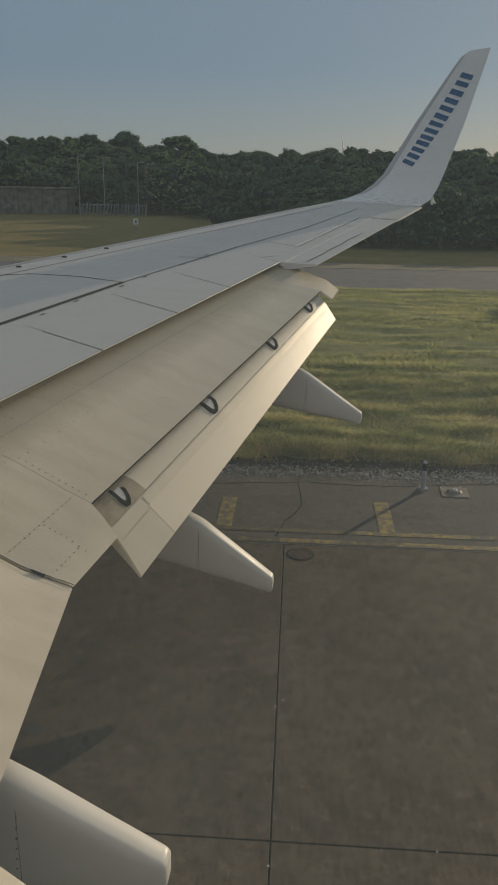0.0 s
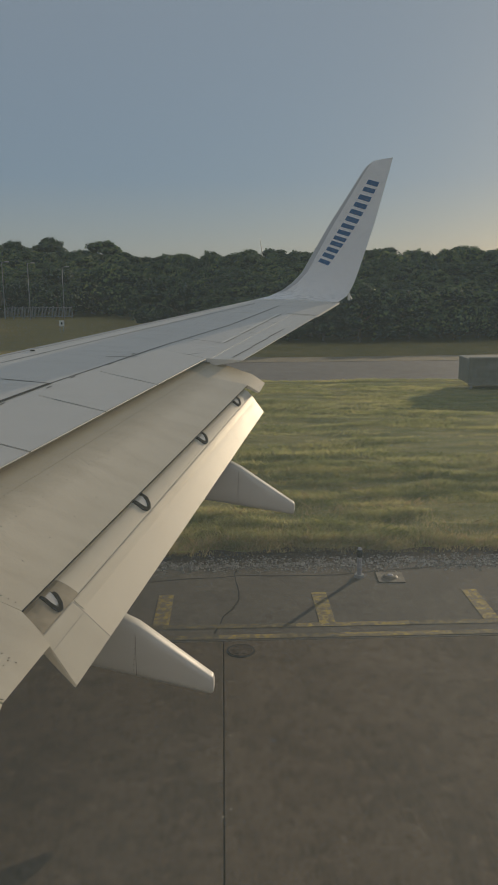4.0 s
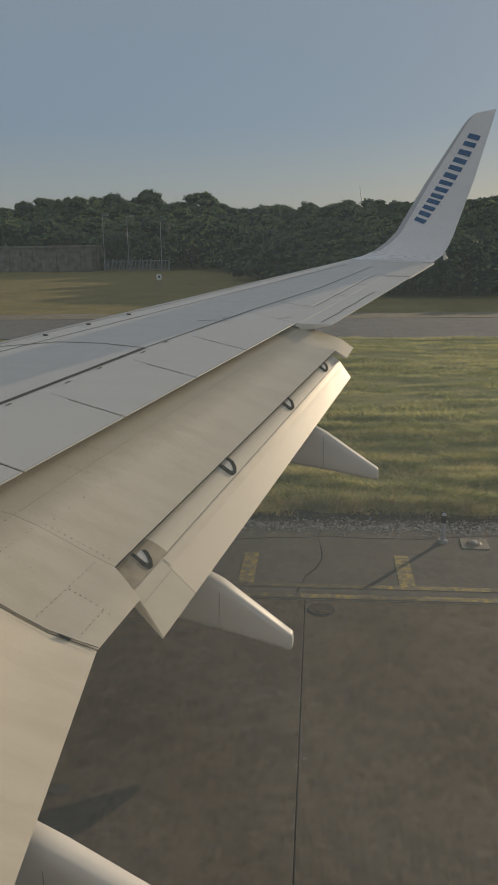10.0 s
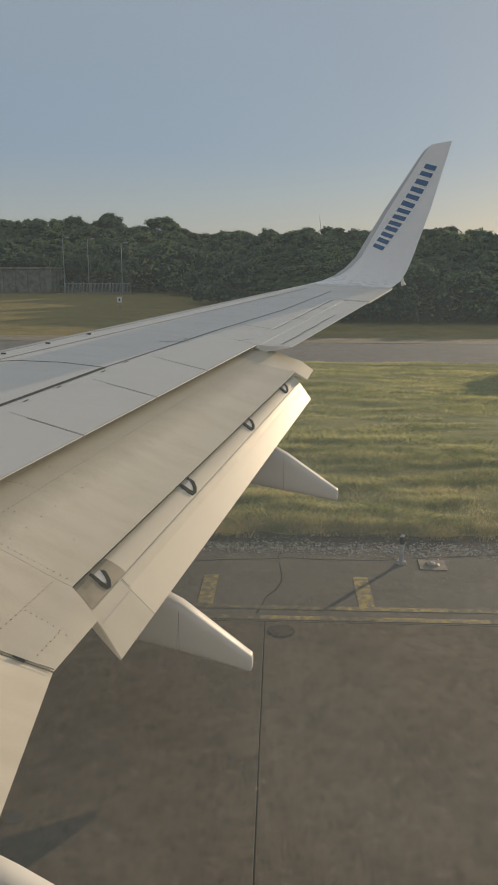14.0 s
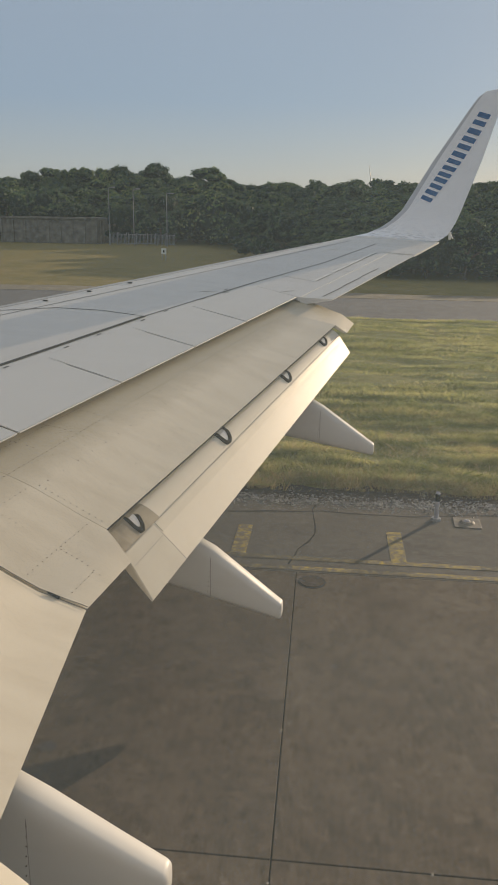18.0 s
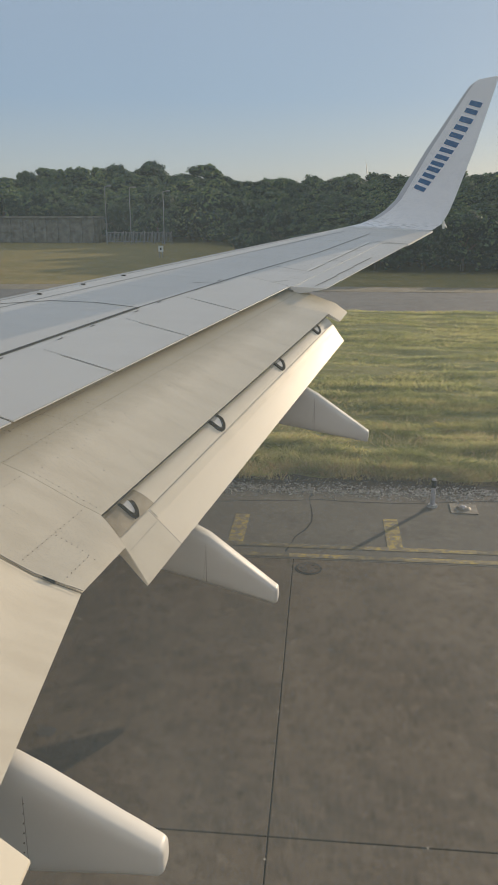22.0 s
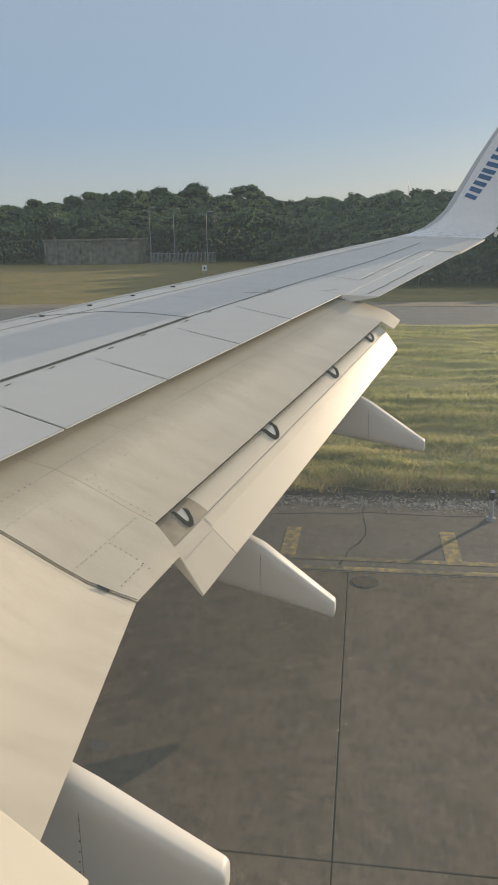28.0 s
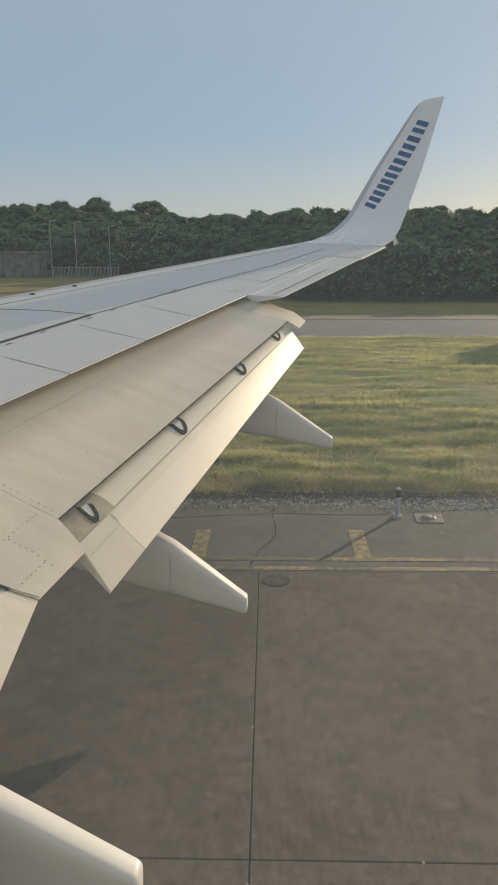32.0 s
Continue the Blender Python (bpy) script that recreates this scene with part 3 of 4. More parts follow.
# its outer end reaches aft too, with a rounded shoulder
def tab_end(y):
    return lerp3((-0.346, 9.47, 2.384), (-0.288, 10.15, 2.411), (y - 9.47) / 0.68)


def tab_section(y):
    mid = lerp3(main_tail(9.45), (-0.45, 10.15, 2.53), (y - 9.45) / 0.70)
    up = flap_curve(y, mid) + [lerp3(mid, tab_end(y), u) for u in (0.5, 1)]
    n = len(up) - 1
    return up + [p - Vector((0.02, 0, 0.09 * (1 - (k / n) ** 1.2) + 0.010)) for k, p in enumerate(up)][::-1]


part("main_flap_tab", loft(bmesh.new(), [tab_section(y) for y in (9.462, 9.7, 9.95, 10.1, 10.15)]), M_FLAP, airliner, "cream outer end of the main flap", True)


def aft_at(y, u):
    """A place on the upper side of the aft flap: a rounded nose below the main flap's lip, then nearly flat."""
    a = main_tail(y + 0.19 * max(0.0, 1 - (y - 4.81) / 0.5)) + Vector((-0.07, 0, -0.075))
    b = aft_tail(y)
    lift = math.sin(math.pi * max(0.0, u) ** 0.55)
    return lerp3(a, b, u) + Vector((0.012 * lift, 0, 0.07 * lift))


def aft_ring(y):
    up = [aft_at(y, u) for u in (0, 0.04, 0.1, 0.18, 0.28, 0.4, 0.55, 0.75, 1)]
    a, b = up[0], up[-1]
    return up + [b - Vector((0.004, 0, 0.003)), lerp3(a, b, 0.6) - Vector((0.012, 0, 0.012)), a - Vector((0.012, 0, 0.022))]


flap_aft = part("aft_flap", loft(bmesh.new(), [aft_ring(y) for y in (4.81, 5.6, 6.5, 7.5, 8.5, 9.2, 9.43)]), M_AFT, airliner, "glossy cream aft flap, lowered", True)
# long seam on the aft flap and its short inner plate
bm = bmesh.new()
cuts = [5.32 + 0.51 * i for i in range(9)]
for y0, y1 in zip(cuts, cuts[1:]):
    bm.faces.new([bm.verts.new(aft_at(y, u) + Vector((0.003, 0, 0.004))) for y, u in ((y0, 0.415), (y0, 0.422), (y1, 0.422), (y1, 0.415))])
part("seam", bm, M_DARKLINE, flap_aft)
bm = bmesh.new()
steps = (0.42, 0.5, 0.62, 0.75, 0.88, 1.0)
lift6 = Vector((0.004, 0, 0.006))
loft(bm, [[aft_at(y, u) + lift6 for u in steps] + [aft_at(y, u) - lift6 * 0.4 for u in steps[::-1]] for y in (4.815, 5.06, 5.3)])
part("end_panel", bm, M_END, flap_aft, "duller inner end panel of the aft flap", True)
for u0, u1 in ((0.424, 0.430), (0.60, 0.604)):
    bm = bmesh.new()
    loft(bm, [[aft_at(y, u) + lift6 * 1.4 for u in (u0, u1)] for y in (4.83, 5.06, 5.29)], False, False)
    part("panel_line", bm, M_SEAM, flap_aft)
bm = bmesh.new()
loft(bm, [[aft_at(y, u) + Vector((0.004, 0, 0.005)) for y in (5.302, 5.309)] for u in steps], False, False)
part("panel_line", bm, M_SEAM, flap_aft)

# bare strip between the seam and the plain trailing edge
bm = bmesh.new()
lift3 = Vector((0.0018, 0, 0.0025))
strip_u = (0.435, 0.46, 0.49, 0.53, 0.57)
loft(bm, [[aft_at(y, u) + lift3 for u in strip_u] + [aft_at(y, u) - lift3 for u in strip_u[::-1]] for y in (5.33, 6.2, 7.1, 8.0, 8.8, 9.425)])
part("bare_strip", bm, M_BARE, flap_aft, "satin bare metal strip on the aft flap", True)

# dark strip added as painted shade along the edge of the main flap
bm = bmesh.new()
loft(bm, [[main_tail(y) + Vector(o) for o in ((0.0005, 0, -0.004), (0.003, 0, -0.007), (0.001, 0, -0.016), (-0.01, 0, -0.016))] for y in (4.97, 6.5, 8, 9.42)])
part("lip_shade", bm, M_GAP, flap_outer, "dark strip added as painted shade under the trailing edge")
# grimy bay at the inner end and four hooks in their slots
bm = bmesh.new()
off = Vector((0.003, 0, 0.004))
loft(bm, [[aft_at(y, u) + off for u in (0, 0.06, 0.12, 0.2, 0.28, 0.36, 0.415)] for y in (4.83, 5.1, 5.4)], False, False)
part("bay", bm, M_BAY, flap_aft, "grimy bay beside the first hook")
outer_u = [(-0.085, -0.07), (-0.085, 0.0), (-0.068, 0.08), (-0.03, 0.128), (0.02, 0.135), (0.06, 0.102), (0.083, 0.04), (0.088, -0.07)]
inner_u = [(-0.046, -0.07), (-0.046, 0.0), (-0.036, 0.06), (-0.014, 0.096), (0.014, 0.098), (0.034, 0.072), (0.047, 0.02), (0.047, -0.07)]
for y in (5.2, 6.65, 8.03, 9.08):
    big = 1.0 - 0.03 * (y - 5.2)
    lean = upward(aft_at(y, 0.15), aft_at(y, 0.4), aft_at(y + 0.3, 0.15))

    def slot_point(across, down, lift):
        return aft_at(y + (across * 1.16 - 0.40 * down) * big * 0.94, 0.15 + down * big / 0.53) + lean * lift

    bm = bmesh.new()
    loft(bm, [[slot_point(*o, 0.012), slot_point(*i, 0.012), slot_point(*i, -0.01), slot_point(*o, -0.01)] for o, i in zip(outer_u, inner_u)])
    part("hook", bm, M_HOOK, flap_aft, "dark U-shaped slot edge")
    bm = bmesh.new()
    rows = [[bm.verts.new(slot_point(x, d, 0.007)) for x in (-w, 0, w)] for d, w in ((-0.07, 0.045), (0.0, 0.045), (0.03, 0.041), (0.06, 0.031), (0.088, 0.015))]
    for r0, r1 in zip(rows, rows[1:]):
        for k in range(2):
            bm.faces.new((r0[k], r0[k + 1], r1[k + 1], r1[k]))
    part("hook_tongue", bm, M_FAIR, flap_aft, "pale tongue inside the slot")

# inboard flap, its junction seam and the inner aft panel
def inner_end(y):
    return lerp3((-1.57, 2.85, 1.14), (-1.75, 4.24, 1.268), (y - 2.85) / 1.39)


def inner_ring(y):
    mid = main_tail(4.24) + Vector((0.085 * (4.24 - y), y - 4.24, -0.10 * (4.24 - y)))
    up = flap_curve(4.24, main_tail(4.24), 5)
    up = [p + Vector((0.0, y - 4.24, -0.09 * (4.24 - y))) for p in up[:-1]] + [mid, lerp3(mid, inner_end(y), 0.5), inner_end(y)]
    low = [p - Vector((0.03, 0, 0.15 * (1 - (k / 7) ** 1.5) + 0.012)) for k, p in enumerate(up)]
    return up + low[::-1]


flap_inner = part("inboard_flap", loft(bmesh.new(), [inner_ring(y) for y in (0.3, 1.5, 2.85, 3.6, 4.235)]), M_FLAP, airliner, "cream inboard flap, lowered", True)
bm = bmesh.new()
seal = [p + Vector((0, 0, 0.006)) for p in flap_curve(4.25, main_tail(4.25))] + [gate_end(4.255) + Vector((0, 0, 0.012))]
for w, lo, hi in ((0.006, -0.03, -0.024), (0.006, -0.002, 0.006)):
    for a, b in zip(seal, seal[1:]):
        bm.faces.new([bm.verts.new(q) for q in (a + Vector((0, lo, 0)), a + Vector((0, hi, 0)), b + Vector((0, hi, 0)), b + Vector((0, lo, 0)))])
part("junction_seal", bm, M_GAP, flap_inner, "dark seal between the flaps")
bm = bmesh.new()
p = lerp3(seal[-2], seal[-1], 0.35) + Vector((0, -0.012, 0.001))
tube(bm, p - Vector((0.05, 0, -0.022)), p + Vector((0.03, 0, -0.014)), 0.006, 0.012, 8)
part("seal_end", bm, M_GAP, flap_inner)
bm = bmesh.new()
slab(bm, [(-1.85, 0.4, 1.27), (-1.88, 2.4, 1.46), (-1.29, 2.4, 1.0), (-1.22, 0.4, 0.79)], 0.02, 0.004)
part("inner_aft_flap", bm, M_AFT, airliner, "cream inner aft flap corner")


# ---- flap track fairings ----
def fairing(y, top, tip, tip_low, low, nose, half=0.12):
    """A canoe-shaped fairing: top and bottom lines in x, z at one span station, flat-sided section, blunt tail."""
    bm = bmesh.new()
    rings = []
    n = 16

    def lines(x):
        zt = top[1] + (tip[1] - top[1]) * (x - top[0]) / (tip[0] - top[0])
        if x < top[0]:
            zt = top[1]
        zb = low[1] + (tip_low[1] - low[1]) * (x - low[0]) / (tip_low[0] - low[0])
        return zt, min(zb, zt - 0.08)

    for k in range(n + 1):
        u = k / n
        x = nose + (tip[0] - nose) * u
        zt, zb = lines(x)
        w = half * (min(1.0, 0.45 + u * 2.0) if u < 0.3 else 1.0 - 0.42 * max(0, (u - 0.5) / 0.5) ** 1.4)
        mid, hh = (zt + zb) / 2, (zt - zb) / 2
        ring = []
        for i in range(24):
            t = 2 * math.pi * i / 24
            cx, cz = math.cos(t), math.sin(t)
            ring.append(Vector((x, y + w * math.copysign(abs(cx) ** 0.55, cx), mid + hh * math.copysign(abs(cz) ** 0.5, cz))))
        rings.append(ring)
    for shrink, push in ((0.93, 0.012), (0.8, 0.024), (0.45, 0.03)):
        mid = sum(rings[n], Vector()) / 24
        rings.append([mid + (p - mid) * shrink + Vector((push, 0, 0)) for p in rings[n]])
    loft(bm, rings)
    ob = part("flap_fairing", bm, M_FAIR, airliner, "white canoe-shaped flap track fairing", True)
    x = top[0] + (tip[0] - top[0]) * 0.12
    zt, zb = lines(x)
    for k in range(7):
        bm = bmesh.new()
        bmesh.ops.create_uvsphere(bm, u_segments=7, v_segments=4, radius=0.0045, matrix=Matrix.Translation((x - 0.004 * k, y - half * 0.985, zt - (zt - zb) * (0.2 + 0.1 * k))))
        part("fastener", bm, M_RIVET, ob)
    bm = bmesh.new()
    loft(bm, [[Vector((x + d, y - half * 1.004, zt - (zt - zb) * v)) for d in (-0.002, 0.002)] for v in (0.12, 0.5, 0.9)], False, False)
    part("seam", bm, M_SEAM, ob)
    return ob


fairing(3.02, (-1.66, 0.99), (-0.90, 0.57), (-0.91, 0.39), (-1.68, 0.31), -3.4, 0.13)
fairing(6.0, (-1.36, 1.05), (-0.69, 0.53), (-0.71, 0.37), (-1.75, 0.64), -3.0, 0.12)
fairing(8.45, (-0.635, 1.77), (0.03, 1.305), (0.005, 1.165), (-0.88, 1.32), -2.2, 0.11)

# rivet rows on the flaps
def rivets(parent, lines, size=0.006, normal=None):
    bm = bmesh.new()
    a1 = normal.cross(Vector((0, 1, 0))).normalized()
    a2 = normal.cross(a1).normalized()
    for pts, step in lines:
        for a, b in zip(pts, pts[1:]):
            n = max(1, int((Vector(b) - Vector(a)).length / step))
            for k in range(n):
                p = lerp3(a, b, (k + 0.5) / n) + normal * 0.0045
                bm.faces.new([bm.verts.new(p + (a1 * math.cos(t) + a2 * math.sin(t)) * size) for t in (2 * math.pi * i / 6 for i in range(6))])
    return tagged(part("rivets", bm, M_RIVET, parent), kind="stuff")


def on_flap(y, u):
    c = flap_curve(y, main_tail(y))
    k = min(6, int(u * 7))
    return lerp3(c[k], c[k + 1], u * 7 - k)


def on_end(v, u):
    """A place on the flap's inner end: v along the span, u along the chord."""
    c = inner_line(v)
    u *= len(c) - 1
    k = min(len(c) - 2, int(u))
    return lerp3(c[k], c[k + 1], u - k)


fore_normal = upward(on_flap(6, 0.3), on_flap(6, 0.5), on_flap(7, 0.3))
rear_normal = upward(on_flap(6, 0.65), on_flap(6, 0.95), on_flap(7, 0.65))
end_normal = upward(on_end(0.2, 0.65), on_end(0.2, 0.95), on_end(0.8, 0.65))
rivets(flap_outer, [([on_flap(y, u) for y in (4.3, 5.0, 6, 7, 8, 9, 9.9)], 0.05) for u in (0.24, 0.44)]
       + [([on_flap(y, 0.20), on_flap(y, 0.34), on_flap(y, 0.50)], 0.045) for y in (5.35, 5.7, 6.05, 6.4, 6.75, 7.4, 8.1)], 0.0058, fore_normal)
rivets(flap_outer, [([on_flap(y, 0.60) for y in (5.0, 6, 7, 8, 9)], 0.16), ([on_flap(y, 0.82) for y in (5.2, 6.2, 7.2)], 0.33), ([on_flap(5.0, 0.58), on_flap(5.0, 0.97)], 0.05)], 0.0062, rear_normal)
rivets(flap_gate, [([on_end(0.04, 0.64), on_end(0.5, 0.64), on_end(0.96, 0.64)], 0.045), ([on_end(0.5, 0.64), on_end(0.5, 0.78), on_end(0.5, 0.93)], 0.042), ([on_end(0.06, 0.86), on_end(0.5, 0.86)], 0.042)], 0.0055, end_normal)
rivets(flap_gate, [([on_end(0.04, 0.40), on_end(0.96, 0.40)], 0.05), ([on_end(0.5, 0.42), on_end(0.5, 0.52)], 0.045)], 0.005, fore_normal)
aft_normal = upward(aft_ring(6)[1], aft_ring(6)[4], aft_ring(7)[1])
rivets(flap_aft, [([aft_at(y, 0.37) for y in (5.0, 6, 7, 8, 9.4)], 0.09)], 0.004, aft_normal)

# ---- fuselage side with the cabin window, and the main gear below ----
def hull(x, t):
    return Vector((x, -1.5 + 1.9 * math.cos(t), 3.25 + 2.0 * math.sin(t)))


round_all = [2 * math.pi * i / 48 for i in range(48)]
for x0, x1 in ((-13, -0.62), (0.62, 13)):
    fuselage = part("fuselage", loft(bmesh.new(), [[hull(x, t) for t in round_all] for x in (x0, (x0 + x1) / 2, x1)]), M_LET, airliner, "plain white fuselage side", True)
lo, hi = radians(33), radians(360 - 22)
bm = bmesh.new()
inner = [[hull(x, lo + (hi - lo) * i / 40) for i in range(41)] for x in (-0.62, 0.62)]
loft(bm, inner, False, False)
part("fuselage_bay", bm, M_LET, airliner, "white fuselage skin round the cabin window", True)
bm = bmesh.new()
box(bm, (-0.66, 0.412, 2.45), (0.66, 0.418, 4.5))
part("window_pane", bm, M_PANE, airliner, "hazy smudged acrylic cabin window pane")
for gy in (-4.3, 1.2):
    bm = bmesh.new()
    tube(bm, (-3.6, gy, 0.55), (-3.6, gy + (0.2 if gy < -1 else -0.2), 1.9), 0.09, 0.12, 14)
    gear = part("landing_gear", bm, M_STEEL, airliner, "steel main landing gear leg", True)
    for s in (-0.25, 0.25):
        bm = bmesh.new()
        prof = [(0.2, -0.15), (0.42, -0.17), (0.53, -0.12), (0.56, 0), (0.53, 0.12), (0.42, 0.17), (0.2, 0.15)]
        loft(bm, [[Vector((-3.6 + r * math.cos(t), gy + s + w, 0.56 + r * math.sin(t))) for r, w in prof] for t in (2 * math.pi * i / 28 for i in range(29))], True, False)
        part("wheel", bm, M_RUBBER, gear, "black tyre", True)


# ---- ground ----
TURN = Matrix.Translation((0, 7.7, 0)) @ Matrix.Rotation(radians(3.8), 4, "Z") @ Matrix.Translation((0, -7.7, 0))   # the taxiway runs three degrees off the aircraft's axis


def raw(name, verts, faces, mat, parent=None, label="", smooth=False):
    mesh = bpy.data.meshes.new(name)
    mesh.from_pydata(verts, [], faces)
    if smooth:
        mesh.polygons.foreach_set("use_smooth", [True] * len(mesh.polygons))
    mesh.materials.append(mat)
    ob = new(name, mesh)
    ob.parent = parent
    if label:
        tagged(ob, label)
    return ob


def sheet(name, x0, x1, y0, y1, z, mat, label, category, deep=0.2):
    bm = bmesh.new()
    slab(bm, [(x0, y0, z), (x1, y0, z), (x1, y1, z), (x0, y1, z)], deep)
    return tagged(part(name, bm, mat), label, category, kind="structure")


ground = raw("ground", [(-2500, -2500, -0.04), (2500, -2500, -0.04), (2500, 4500, -0.04), (-2500, 4500, -0.04)], [(0, 1, 2, 3)], M_FIELD)
tagged(ground, "flat dry grass airfield ground reaching the horizon", "ground", kind="structure")
EDGE = 7.72
shoulder = sheet("shoulder", -160, 160, EDGE, 10.25, -0.004, M_ASPHALT, "dark worn asphalt shoulder beside the concrete", "pavement")
far_taxiway = sheet("far_taxiway", -400, 400, 30.2, 38.0, 0.0, M_FARROAD, "grey asphalt taxiway beyond the grass", "road", 0.1)
verts = []
for i in range(161):
    x = -80 + i
    verts += [(x, 37.9, 0.012), (x, 40.6 + 0.9 * noise.noise((x * 0.12, 2.0, 0)) + 0.25 * noise.noise((x * 0.9, 8.0, 0)), 0.006)]
pale_strip = raw("far_strip", verts, [(2 * i, 2 * i + 2, 2 * i + 3, 2 * i + 1) for i in range(160)], M_FARSTRIP)
tagged(pale_strip, "pale dry gravel strip beyond the far taxiway", "ground", kind="structure")

pavement = sheet("pavement", -200, 200, -60, EDGE - 0.01, -0.022, M_JOINT, "bed of the concrete taxiway with dark joints", "pavement")
JX, JY, LONG, WIDE = -0.70, 3.76, 4.6, 3.95
slab_mesh = None
for i in range(-4, 5):
    for j in range(-2, 1):
        x0, y0 = JX + i * LONG, JY + (j - 0) * WIDE
        if slab_mesh is None:
            bm = bmesh.new()
            box(bm, (0.005, 0.005, -0.12), (LONG - 0.005, WIDE - 0.006, 0.0), 0.003)
            ob = part("concrete_slab", bm, M_CONCRETE, pavement)
            slab_mesh = ob.data
        else:
            ob = new("concrete_slab", slab_mesh)
            ob.parent = pavement
        ob.location = (x0, y0, 0)
# the rest of the concrete, never seen from near
verts, faces = [], []
for i in range(-34, 35):
    for j in range(-14, 1):
        if -4 <= i <= 4 and j >= -2:
            continue
        x0, y0 = JX + i * LONG, JY + j * WIDE
        n = len(verts)
        verts += [(x0 + 0.012, y0 + 0.012, 0), (x0 + LONG - 0.012, y0 + 0.012, 0), (x0 + LONG - 0.012, y0 + WIDE - 0.014, 0), (x0 + 0.012, y0 + WIDE - 0.014, 0)]
        faces.append((n, n + 1, n + 2, n + 3))
tagged(raw("outer_slabs", verts, faces, M_CONCRETE, pavement), kind="stuff")

# yellow edge marking: two worn lines and cross ticks
marking = thing("edge_marking", (0, 0, 0), "worn yellow double edge line with cross ticks on asphalt", "road marking", kind="structure")
for y0, y1, fresh in ((7.76, 7.86, ((-0.75, -0.1), (0.55, 1.75))), (8.02, 8.12, ((0.1, 1.35),))):
    ends = [-40.0] + [e for pair in fresh for e in pair] + [40.0]
    for k, (x0, x1) in enumerate(zip(ends, ends[1:])):
        raw("line", [(x0, y0, 0.0), (x1, y0, 0.0), (x1, y1, 0.0), (x0, y1, 0.0)], [(0, 1, 2, 3)], M_YELLOW if k % 2 else M_OLDLINE, marking, "brighter yellow line" if k % 2 else "worn yellow line")
for k in range(-14, 15):
    x0 = 0.36 + k * 1.84
    raw("tick", [(x0, 8.125, 0.0), (x0 + 0.18, 8.125, 0.0), (x0 + 0.185, 8.98, 0.0), (x0 + 0.005, 8.98, 0.0)], [(0, 1, 2, 3)], M_YELLOW, marking, "worn yellow tick")

rng = np.random.default_rng(7)
# cracks across the asphalt
crack = thing("crack", (0, 0, 0), "dark wandering cracks in old asphalt", "crack", kind="structure")
for x, y, dx, dy, n in ((-0.8, 7.9, 0.05, 0.24, 9), (2.2, 8.3, 0.3, 0.08, 14), (-3.0, 9.3, 0.35, 0.04, 26)):
    verts, faces = [], []
    for k in range(n + 1):
        w = 0.006 + 0.012 * rng.random()
        verts += [(x - w * dy / 0.3, y + w, -0.001), (x + w * dy / 0.3, y - w, -0.001)]
        x, y = x + dx + rng.normal(0, 0.05), y + dy + rng.normal(0, 0.05)
        y = min(y, 10.1)
    faces = [(2 * k, 2 * k + 1, 2 * k + 3, 2 * k + 2) for k in range(n)]
    raw("crack_line", verts, faces, M_GAP, crack)

# chips and spalls along the joints, and old oil spots
verts, faces = [], []
for k in range(260):
    if k % 3:
        i, a = rng.integers(-2, 3), rng.uniform(-1.5, 7.6)
        x, y = JX + i * LONG + rng.normal(0, 0.03), a
    else:
        x, y = rng.uniform(-8, 10), JY + int(rng.integers(-1, 2)) * WIDE + rng.normal(0, 0.03)
    s, n = rng.uniform(0.003, 0.011), len(verts)
    for q in range(5):
        t = q * 1.257 + rng.uniform(-0.4, 0.4)
        d = s * rng.uniform(0.6, 1.2)
        verts.append((x + d * math.cos(t), min(y + d * math.sin(t), 7.68), 0.0035))
    faces.append((n, n + 1, n + 2, n + 3, n + 4))
chips = tagged(raw("concrete_chips", verts, faces, M_CHIP), "pale broken chips along the concrete joints", "rubble", kind="stuff")
stains = thing("oil_stains", (0, 0, 0), "small dark oil spots on the concrete", "stain", kind="structure")
for x, y, s in ((1.6, 5.2, 0.05), (-2.4, 4.6, 0.07), (2.7, 6.7, 0.04), (0.35, 2.9, 0.05), (-0.3, 5.9, 0.03), (1.1, 3.2, 0.035)):
    ring = [(x + s * (1 + 0.5 * noise.noise((q * 1.3, x, y))) * math.cos(q * 0.45), y + 0.8 * s * (1 + 0.5 * noise.noise((q * 1.3, y, x))) * math.sin(q * 0.45), 0.003) for q in range(14)]
    raw("spot", ring, [tuple(range(14))], M_STAIN, stains)

# verge: an uneven turf bank
NX, NY = 200, 110
verts = []


def turf_edge(x):
    return 10.15 + 0.16 * noise.noise((x * 0.9, 3.1, 0)) + 0.07 * noise.noise((x * 4.0, 7.7, 0))


def turf_far(x):
    return 30.3 + 0.15 * noise.noise((x * 0.8, 5.0, 0))


def turf_height(x, y):
    """The uneven turf, with low mowing ridges along the taxiway."""
    edge, far = turf_edge(x), turf_far(x)
    v = (y - edge) / (far - edge)
    if not 0 < v < 1:
        return -0.03
    rise = min(1, v * 14) * min(1, (1 - v) * 20)
    ridge = noise.noise((x * 0.42, y * 1.6, 9.0)) + 0.7 * noise.noise((x * 1.1, y * 3.1, 1.0))
    return -0.03 + rise * (0.10 + 0.06 * noise.noise((x * 0.35, y * 0.5, 0)) + 0.045 * ridge)


